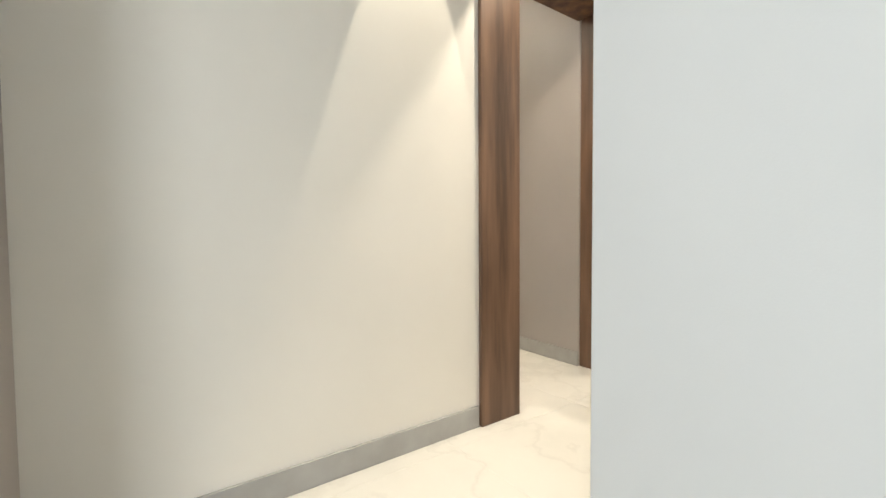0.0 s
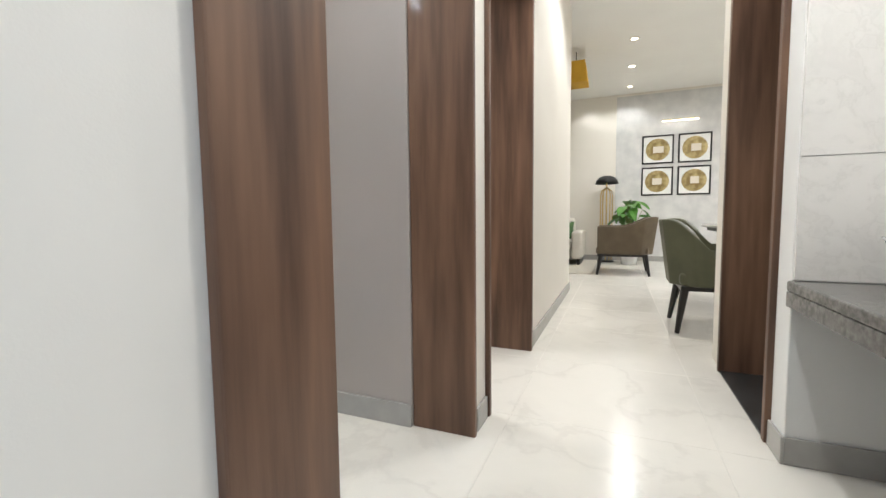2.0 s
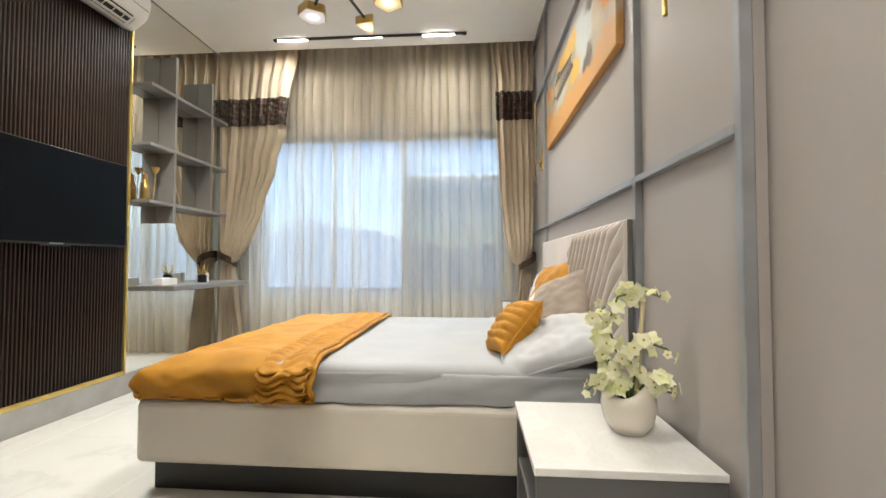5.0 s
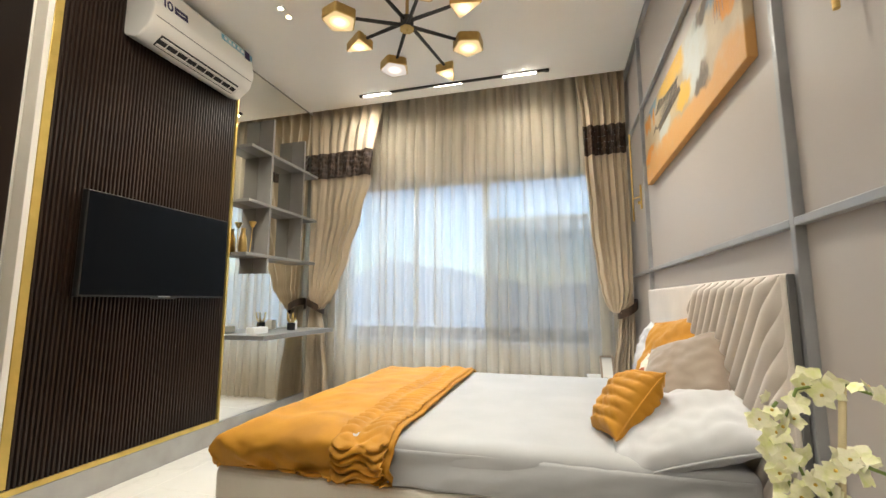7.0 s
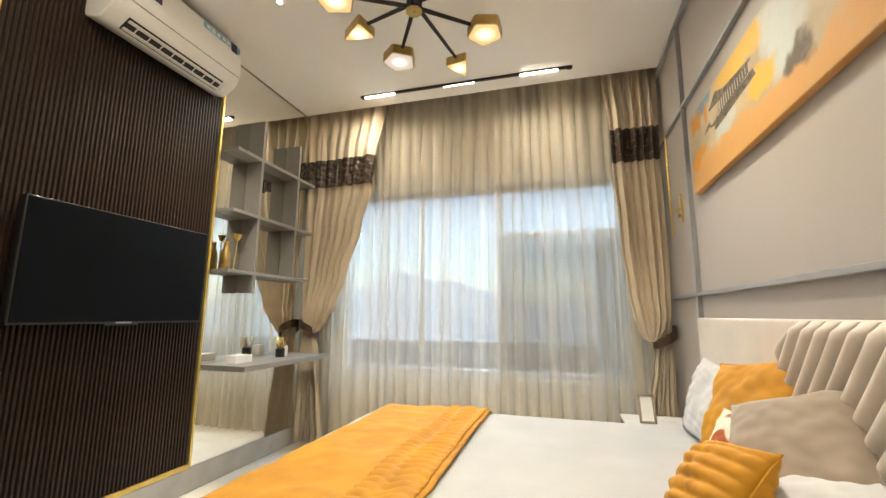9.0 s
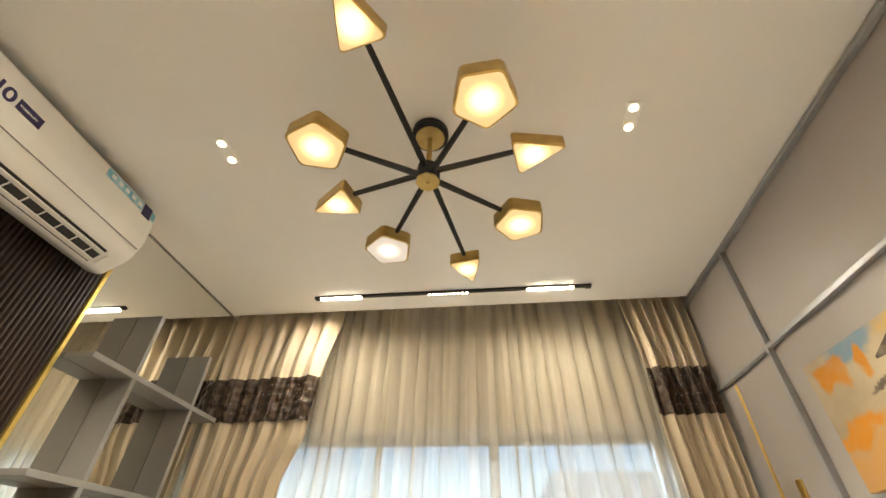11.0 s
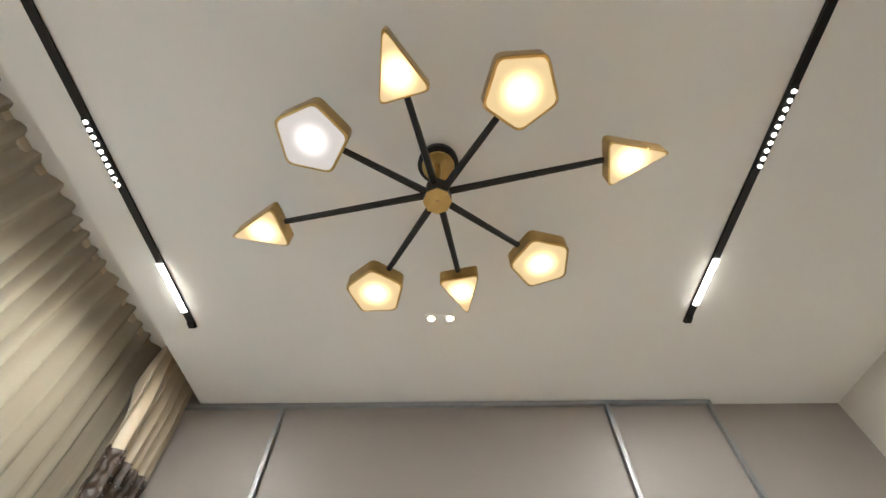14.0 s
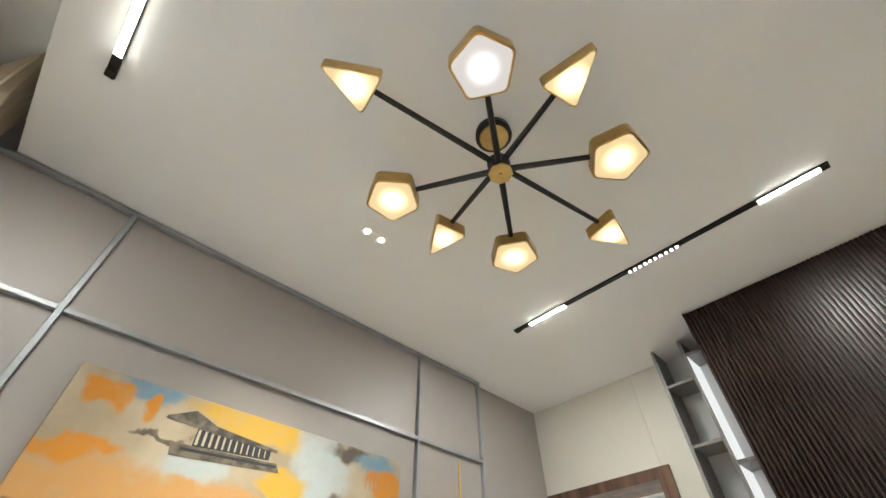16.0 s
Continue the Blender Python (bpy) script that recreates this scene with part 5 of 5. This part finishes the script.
for k, (a, l) in enumerate(((20, 0.15), (95, 0.14), (60, 0.11))):
    thicken(part("leaf", leaf_bm(l, 0.06, pose(OX, OY, OZ + 0.09, 0, -35, a), 0.8), M_LEAF, pot, "dark green leaf", True), 0.002)
part("bamboo_stick", tube([(OX + 0.012, OY - 0.02, OZ + 0.08), (OX + 0.02, OY - 0.035, OZ + 0.24), (OX + 0.028, OY - 0.05, OZ + 0.40)], 0.0065, 7), M_BAMBOO, pot, "pale bamboo stick", True)
rnd = random.Random(3)
STEMS = (((0, 0, 0.09), (-0.02, 0.01, 0.20), (-0.05, 0.02, 0.30), (-0.03, -0.01, 0.385), (0.03, -0.03, 0.405), (0.085, -0.05, 0.385)),
         ((0, 0.01, 0.09), (-0.04, 0.01, 0.17), (-0.075, 0.0, 0.25), (-0.095, -0.01, 0.32), (-0.07, -0.02, 0.36)),
         ((0, -0.01, 0.09), (0.01, -0.03, 0.17), (-0.02, -0.04, 0.235), (0.03, -0.06, 0.265), (0.085, -0.06, 0.245)),
         ((0, 0.01, 0.09), (-0.04, -0.02, 0.13), (-0.085, -0.03, 0.15), (-0.125, -0.04, 0.125)),
         ((0, -0.01, 0.09), (0.03, -0.04, 0.145), (0.06, -0.05, 0.155), (0.095, -0.06, 0.14)))
for st in STEMS:
    pts = [(OX + p[0], OY + p[1], OZ + p[2]) for p in st]
    sm = part("stem", tube(pts, 0.0035, 6), M_STEM, pot, "green stem", True)
    for k in range(15):
        q = 0.9 + (len(pts) - 1.9) * k / 14
        i = min(int(q), len(pts) - 2)
        p = Vector(pts[i]).lerp(Vector(pts[i + 1]), q - i) + Vector((rnd.uniform(-0.018, 0.018), rnd.uniform(-0.022, 0.018), rnd.uniform(-0.018, 0.018)))
        fb = bmesh.new()
        base = pose(*p, rnd.uniform(20, 120), rnd.uniform(-50, 50), rnd.uniform(-60, 60))
        size = rnd.uniform(0.021, 0.031) * (1 if k < 12 else 0.6)
        for j in range(5):
            leaf_bm(size, size * (1.05 if j % 2 else 0.85), base @ pose(0, 0, 0, 0, -18, 72 * j), 0.30, fb, 4)
        part("flower", fb, M_PETAL, sm, smooth=True)
        if k % 2:
            lip = bmesh.new()
            bmesh.ops.create_icosphere(lip, subdivisions=1, radius=0.0036, matrix=base @ Matrix.Translation((0, 0, 0.004)))
            part("flower_lip", lip, M_LIP, sm, "ochre flower centre")

# ---------------------------------------------------------------- ceiling lamps
HUB = Vector((1.199, 4.174, 2.77))
ch = thing("chandelier", (HUB.x, HUB.y, HUB.z), "brass and black chandelier with eight angular lit shades", "ceiling lamp")
part("canopy", lathe([(0.001, CEIL - 2.77 - 0.001), (0.074, CEIL - 2.77 - 0.001), (0.076, CEIL - 2.77 - 0.03), (0.064, CEIL - 2.77 - 0.04), (0.001, CEIL - 2.77 - 0.04)], HUB, 32), M_BLACK, ch, "black canopy")
part("canopy_face", lathe([(0.001, 0.239), (0.06, 0.239), (0.057, 0.233), (0.001, 0.232)], HUB, 32), M_BRASS, ch)
part("rod", rod(HUB + Vector((0, 0, 0.0)), HUB + Vector((0, 0, 0.237)), 0.011, seg=14), M_BRASS, ch)
part("hub", rod(HUB + Vector((0, 0, -0.018)), HUB + Vector((0, 0, 0.052)), 0.045, seg=8), M_BLACK, ch, "black octagonal hub")
part("hub_cap", rod(HUB + Vector((0, 0, -0.026)), HUB + Vector((0, 0, -0.0185)), 0.046, seg=8), M_BRASS, ch, "brass octagonal cap")
part("finial", rod(HUB + Vector((0, 0, -0.034)), HUB + Vector((0, 0, -0.0265)), 0.006), M_BRASS, ch)
for k in range(8):
    ang = radians((-102, -57.3, -12, 33.4, 79.3, 122.5, 165.5, 213.5)[k])
    tri = k % 2 == 0
    reach = (0.528, 0.322, 0.33, 0.325, 0.53, 0.321, 0.326, 0.321)[k]
    d = Vector((math.cos(ang), math.sin(ang), 0))
    # the triangular shades hang on the upper ring of arms, the five-sided ones on the lower
    lift = 0.028 if tri else -0.022
    end = HUB + d * reach + Vector((0, 0, lift))
    arm = rod(HUB + d * 0.035 + Vector((0, 0, 0.03 if tri else 0.0)), end, 0.0125, 0.010, 8)
    part("arm", arm, M_BLACK, ch, "black tapered arm")
    if tri:
        pts = [(0, -0.078), (0.187, 0), (0, 0.078)]
        r, mid = 0.022, 0.066
    else:
        pts = [(0.089 - 0.110 * math.cos(2 * math.pi * (j + 0.5) / 5), -0.110 * math.sin(2 * math.pi * (j + 0.5) / 5)) for j in range(5)]
        r, mid = 0.02, 0.089
    out = round_outline(pts, r, 4)
    z0 = end.z - 0.042
    m = Matrix.Translation((end.x, end.y, z0)) @ Matrix.Rotation(ang, 4, "Z")
    sd = part("shade", plate(out, m, 0.058, 0.002), M_BRASS, ch, "brass lamp shade")
    inner = [(mid + (x - mid) * 0.91, y * 0.91) for x, y in out]
    # the diffuser's own origin lies at its bulb
    c = m @ Vector((mid, 0, -0.002))
    bm = plate(inner, Matrix.Translation((-mid, 0, 0)), 0.0035)
    df = new("diffuser", link_mesh("diffuser", bm, M_GLOW_C if k == 5 else M_GLOW_W))
    df.parent = sd
    df.matrix_basis = Matrix.Translation(c - ORIGIN[sd.name]) @ Matrix.Rotation(ang, 4, "Z")


def track(y, spans, dots):
    x0, x1 = 0.25, 2.05
    t = thing("track_light", ((x0 + x1) / 2, y, CEIL - 0.02), "black magnetic ceiling track with lit white bars", "track light", "ceiling tracks")
    part("track", box(x0, x1, y - 0.017, y + 0.017, CEIL - 0.012, CEIL - 0.001, 0.002, 1), M_BLACK, t)
    for a, b in spans:
        part("light_bar", box(a, b, y - 0.014, y + 0.014, CEIL - 0.019, CEIL - 0.0125, 0.002, 1), M_GLOW_BAR, t, "lit white bar")
    a, b = dots
    part("spot_bar", box(a, b, y - 0.015, y + 0.015, CEIL - 0.018, CEIL - 0.0125, 0.002, 1), M_BLACK, t)
    for k in range(10):
        x = a + (b - a) * (k + 0.5) / 10
        part("led_lens", rod((x, y, CEIL - 0.0225), (x, y, CEIL - 0.0182), 0.007, seg=12), M_GLOW_BAR, t, "lit round lens")
    for x in (x0 + 0.02, x1 - 0.02):
        part("end_cap", box(x - 0.018, x + 0.018, y - 0.0165, y + 0.0165, CEIL - 0.02, CEIL - 0.0125, 0.002, 1), M_BLACK, t)


track(5.404, ((0.29, 0.57), (1.65, 1.94)), (1.01, 1.28))
track(2.976, ((0.27, 0.55), (1.66, 1.93)), (0.94, 1.24))


def twin_spot(x, y):
    t = thing("ceiling_spot", (x, y, CEIL - 0.01), "small square white twin ceiling spot, lit", "ceiling spot", "twin ceiling spots")
    part("bezel", box(x - 0.03, x + 0.03, y - 0.073, y + 0.073, CEIL - 0.006, CEIL - 0.001, 0.002, 1), M_CEIL, t)
    for dy in (-0.045, 0.045):
        part("lens", rod((x, y + dy, CEIL - 0.009), (x, y + dy, CEIL - 0.0065), 0.016, seg=20), M_GLOW_SPOT, t, "lit lens")


twin_spot(2.01, 4.18)
twin_spot(0.29, 4.18)

# ---------------------------------------------------------------- living room
def downlight(x, y, z):
    t = thing("downlight", (x, y, z - 0.01), "round white recessed downlight, lit", "ceiling spot", "living room downlights")
    part("ring", lathe([(0.045, -0.001), (0.062, -0.001), (0.06, -0.009), (0.045, -0.007)], (x, y, z), 24), M_PLASTIC, t)
    part("lens", lathe([(0.001, -0.004), (0.044, -0.004), (0.044, -0.002), (0.001, -0.002)], (x, y, z), 24), M_GLOW_SPOT, t, "lit lens")


for dx in (7.51, 8.63, 9.75):
    downlight(dx, 0.905, 3.25)


def tub_chair(at, turn, material, name, label, category, w, d, seat, top, leg_mat, group="", arm=0.13):
    """A low upholstered tub chair: seat, wrapping back that falls to the arms, four tapered legs. It faces its own +x."""
    m = Matrix.Translation(at) @ Matrix.Rotation(radians(turn), 4, "Z")
    t = thing(name, at, label, category, group)

    def add(nm, bm, mt, lb="", smooth=False):
        bmesh.ops.transform(bm, matrix=m, verts=bm.verts)
        return part(nm, bm, mt, t, lb, smooth)
    add("seat", box(-d / 2 + 0.03, d / 2, -w / 2 + 0.03, w / 2 - 0.03, seat - 0.10, seat, 0.03, 3), material, smooth=True)
    add("seat_frame", box(-d / 2 + 0.04, d / 2 - 0.02, -w / 2 + 0.04, w / 2 - 0.04, seat - 0.14, seat - 0.101, 0.006), leg_mat)

    def shell(u, v):
        px = [(d / 2 - 0.02, -w / 2), (-d / 2 + 0.15, -w / 2), (-d / 2, -w / 2 + 0.15), (-d / 2, w / 2 - 0.15), (-d / 2 + 0.15, w / 2), (d / 2 - 0.02, w / 2)]
        s = u * (len(px) - 1)
        i = min(int(s), len(px) - 2)
        q = s - i
        x, y = px[i][0] + (px[i + 1][0] - px[i][0]) * q, px[i][1] + (px[i + 1][1] - px[i][1]) * q
        back = max(0.0, min(1.0, (0.02 * d - x) / (0.46 * d)))
        h = seat + arm + (top - seat - arm) * (back * back * (3 - 2 * back))
        lean = 0.07 * back * v
        return (x - lean, y * (1 + 0.03 * v), seat - 0.10 + (h - seat + 0.10) * v)
    ob = add("shell", sheet(shell, 60, 10), material, "", True)
    thicken(ob, 0.05)
    bv = ob.modifiers.new("soft", "BEVEL")
    bv.width, bv.segments = 0.015, 2
    for sx in (-1, 1):
        for sy in (-1, 1):
            add("leg", rod((sx * (d / 2 - 0.02), sy * (w / 2 - 0.02), 0.0), (sx * (d / 2 - 0.07), sy * (w / 2 - 0.07), seat - 0.13), 0.017, 0.031, 8), leg_mat, "black tapered leg")
    return t


tub_chair((5.0, 0.37, 0), -90, M_OLIVE, "dining_chair", "olive green leather dining chair with black legs", "chair", 0.56, 0.58, 0.46, 0.86, M_DARKWOOD, "chairs round the dining table")
tub_chair((6.02, 0.20, 0), -90, M_OLIVE, "dining_chair", "olive green leather dining chair with black legs", "chair", 0.56, 0.58, 0.46, 0.86, M_DARKWOOD, "chairs round the dining table")
tub_chair((8.27, 0.985, 0), 90, M_BROWNL, "armchair", "olive brown leather armchair with black frame", "armchair", 0.74, 0.76, 0.42, 0.87, M_DARKWOOD, "", 0.32)
tb = thing("dining_table", (5.9, -0.35, 0), "marble-topped dining table with dark edge", "table")
part("table_top", box(5.0, 6.9, -0.85, 0.16, 0.755, 0.785, 0.006), M_TOP, tb, "white marble top")
part("under_frame", box(5.06, 6.84, -0.8, 0.11, 0.715, 0.754, 0.004), M_DARKWOOD, tb)
for x in (5.35, 6.55):
    part("pedestal", lathe([(0.2, 0.0), (0.2, 0.02), (0.07, 0.05), (0.05, 0.35), (0.09, 0.66), (0.12, 0.715)], (x, -0.35, 0.001), 28), M_TOP, tb, "pale stone pedestal", True)
vs = thing("table_vase", (5.25, -0.1, 0.786), "dark round vase on the dining table", "vase")
part("body", lathe([(0.001, 0), (0.05, 0), (0.085, 0.06), (0.07, 0.12), (0.035, 0.15), (0.03, 0.15), (0.001, 0.13)], (5.25, -0.1, 0.786), 28), M_NIGHT, vs, smooth=True)

sf = thing("sofa", (9.4, 2.15, 0), "off-white fabric sofa with block arms", "sofa")
part("seat_base", box(9.05, 9.95, 1.84, 3.9, 0.12, 0.30, 0.03, 3), M_SOFA, sf)
part("arm", box(9.0, 9.98, 1.64, 1.83, 0.12, 0.62, 0.05, 4), M_SOFA, sf, smooth=False)
part("seat_cushion", box(9.03, 9.75, 1.84, 2.85, 0.302, 0.44, 0.04, 4), M_SOFA, sf)
part("back_cushion", box(9.74, 10.02, 1.84, 2.85, 0.44, 0.86, 0.06, 4), M_SOFA, sf)
part("foot", box(9.05, 9.93, 1.68, 1.74, 0.0, 0.119, 0.004), M_DARKWOOD, sf, "dark sled foot")
pillow("cushion", "dark green cushion on the sofa", "", 0.36, 0.36, 0.12, (9.66, 2.02, 0.62), 0, -70, 10, M_LEAF, 3.3)
solo("rug", box(7.9, 10.0, 1.42, 3.4, 0.001, 0.014, 0.004), M_RUG, "cream woven rug under the sofa", "rug")
fl = thing("floor_lamp", (9.85, 1.27, 0), "tall lamp with black dome and gold tubes", "floor lamp")
part("base", lathe([(0.001, 0), (0.15, 0), (0.15, 0.015), (0.02, 0.022), (0.001, 0.022)], (9.85, 1.27, 0.015), 32), M_BLACK, fl)
part("pole", rod((9.85, 1.27, 0.03), (9.85, 1.27, 1.56), 0.012), M_GOLD, fl)
for k in range(10):
    a = 2 * math.pi * k / 10
    c, s = math.cos(a), math.sin(a)
    part("tube", tube([(9.85 + 0.11 * c, 1.27 + 0.11 * s, 0.04), (9.85 + 0.11 * c, 1.27 + 0.11 * s, 1.28), (9.85 + 0.09 * c, 1.27 + 0.09 * s, 1.37), (9.85 + 0.012 * c, 1.27 + 0.012 * s, 1.43)], 0.009, 8), M_GOLD, fl, "gold tube", True)
part("dome", lathe([(0.205, 1.50), (0.21, 1.50), (0.19, 1.57), (0.14, 1.625), (0.07, 1.655), (0.001, 1.66), (0.001, 1.652), (0.07, 1.645), (0.135, 1.617), (0.185, 1.565), (0.205, 1.50)], (9.85, 1.27, 0), 36), M_BLACK, fl, "black dome shade", True)
pp = thing("potted_plant", (9.55, 0.86, 0), "leafy green plant in a white pot behind the armchair", "potted plant")
part("pot", lathe([(0.001, 0), (0.13, 0), (0.17, 0.30), (0.175, 0.42), (0.16, 0.42), (0.15, 0.36), (0.001, 0.35)], (9.55, 0.86, 0), 28), M_PORCELAIN, pp, "white pot", True)
rnd = random.Random(11)
for k in range(34):
    a, h = rnd.uniform(0, 360), rnd.uniform(0.42, 1.0)
    r = rnd.uniform(0.04, 0.24)
    p = Vector((9.55 + r * math.cos(radians(a)), 0.86 + r * math.sin(radians(a)), h + 0.16))
    lf = part("leaf", leaf_bm(rnd.uniform(0.18, 0.28), rnd.uniform(0.12, 0.17), pose(*p, rnd.uniform(-25, 25), rnd.uniform(-25, 35), a + rnd.uniform(-40, 40)), 0.5), M_LEAF2, pp, smooth=True)
    part("stalk", tube([(9.55, 0.86, 0.35), tuple(Vector((9.55, 0.86, 0.35)).lerp(p, 0.5) + Vector((0, 0, 0.06))), tuple(p)], 0.005, 5), M_STEM, pp, "green stalk")

for r in range(2):
    for c in range(2):
        y1 = 0.655 - c * 0.615
        z1 = 2.41 - r * 0.60
        t = thing("wall_picture", (10.22, y1 - 0.26, z1 - 0.53), "black-framed print of a gold disc", "picture", "four framed prints")
        x = 10.215
        for b in ((y1 - 0.54, y1 - 0.515, z1 - 0.535, z1), (y1 - 0.025, y1, z1 - 0.535, z1), (y1 - 0.514, y1 - 0.026, z1 - 0.535, z1 - 0.51), (y1 - 0.514, y1 - 0.026, z1 - 0.025, z1)):
            part("frame_bar", box(x, 10.2345, b[0], b[1], b[2], b[3], 0.002, 1), M_BLACK, t, "black frame bar")
        part("mount", box(x + 0.012, 10.2345, y1 - 0.514, y1 - 0.026, z1 - 0.509, z1 - 0.026), M_PAPER, t, "white mount")
        disc = bmesh.new()
        bmesh.ops.create_cone(disc, cap_ends=True, segments=40, radius1=0.205, radius2=0.205, depth=0.004, matrix=Matrix.Translation((x + 0.009, y1 - 0.27, z1 - 0.2675)) @ Matrix.Rotation(math.pi / 2, 4, "Y"))
        part("gold_disc", disc, M_DISC, t, "gold leaf disc")
        part("inner_shape", box(x + 0.003, x + 0.0065, y1 - 0.37 + 0.02 * r, y1 - 0.19 - 0.02 * c, z1 - 0.33, z1 - 0.21 + 0.01 * c, 0.001, 1), M_LEATHER, t, "cream printed shape")
plt = thing("picture_light", (10.2, 0.05, 2.64), "slim brass picture light above the prints", "wall lamp")
part("bar", rod((10.14, 0.33, 2.66), (10.14, -0.27, 2.66), 0.013), M_GOLD, plt)
part("arm", rod((10.234, 0.03, 2.65), (10.14, 0.03, 2.66), 0.008), M_GOLD, plt)
part("light_bar", box(10.13, 10.15, -0.26, 0.32, 2.642, 2.647), M_GLOW_BAR, plt, "lit white bar")
pn = thing("pendant_lamp", (7.67, 1.66, 2.77), "mustard yellow tapered pendant shade near the ceiling", "pendant lamp")
part("shade", plate([(-0.17, 0), (0.17, 0), (0.13, 0.30), (-0.13, 0.30)], Matrix(((0, 0, 1, 7.5), (1, 0, 0, 1.66), (0, 1, 0, 2.775), (0, 0, 0, 1))), 0.34, 0.004), M_YELLOW, pn)
part("cord", rod((7.67, 1.66, 3.074), (7.67, 1.66, 3.249), 0.006), M_BLACK, pn)

lt = thing("track_light", (9.2, -0.58, 3.23), "black ceiling track over the dining area, unlit", "track light")
part("track", box(8.3, 9.75, -0.60, -0.56, 3.225, 3.249, 0.003, 1), M_BLACK, lt)
part("end_cap", box(9.751, 9.775, -0.598, -0.562, 3.22, 3.249, 0.002, 1), M_BLACK, lt)

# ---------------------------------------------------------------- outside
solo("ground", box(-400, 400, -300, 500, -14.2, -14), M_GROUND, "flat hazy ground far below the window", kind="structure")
# Hill and building carry the haze of the air in their paint.
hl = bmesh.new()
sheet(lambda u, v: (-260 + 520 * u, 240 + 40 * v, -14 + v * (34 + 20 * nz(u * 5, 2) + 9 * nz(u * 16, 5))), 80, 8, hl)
solo("backdrop_hill", hl, M_HILL, "wooded hillside on the horizon, haze in its colour", kind="structure", smooth=True)
bl = thing("apartment_building", (14, 48, -14), "apartment building across the street, haze in its colour", "building")
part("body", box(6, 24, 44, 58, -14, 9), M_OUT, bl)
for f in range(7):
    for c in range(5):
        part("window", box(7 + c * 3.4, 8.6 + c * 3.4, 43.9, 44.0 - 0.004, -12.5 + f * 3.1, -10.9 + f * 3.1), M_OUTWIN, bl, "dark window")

# ---------------------------------------------------------------- floor tiles
fb = thing("floor", (4, 1.5, -0.011), "polished cream marble tiles with fine joints", "floor")
fb["kind"] = "structure"
TILE = link_mesh("tile", box(-0.3985, 0.3985, -0.3985, 0.3985, -0.0105, 0.0, 0.0012, 1), M_FLOOR)
for i in range(17):
    for j in range(12):
        ob = new("tile", TILE)
        ob.parent = fb
        ob.location = (-2.2 + i * 0.8 - 4, -2.9 + j * 0.8 - 1.5, 0.0108)
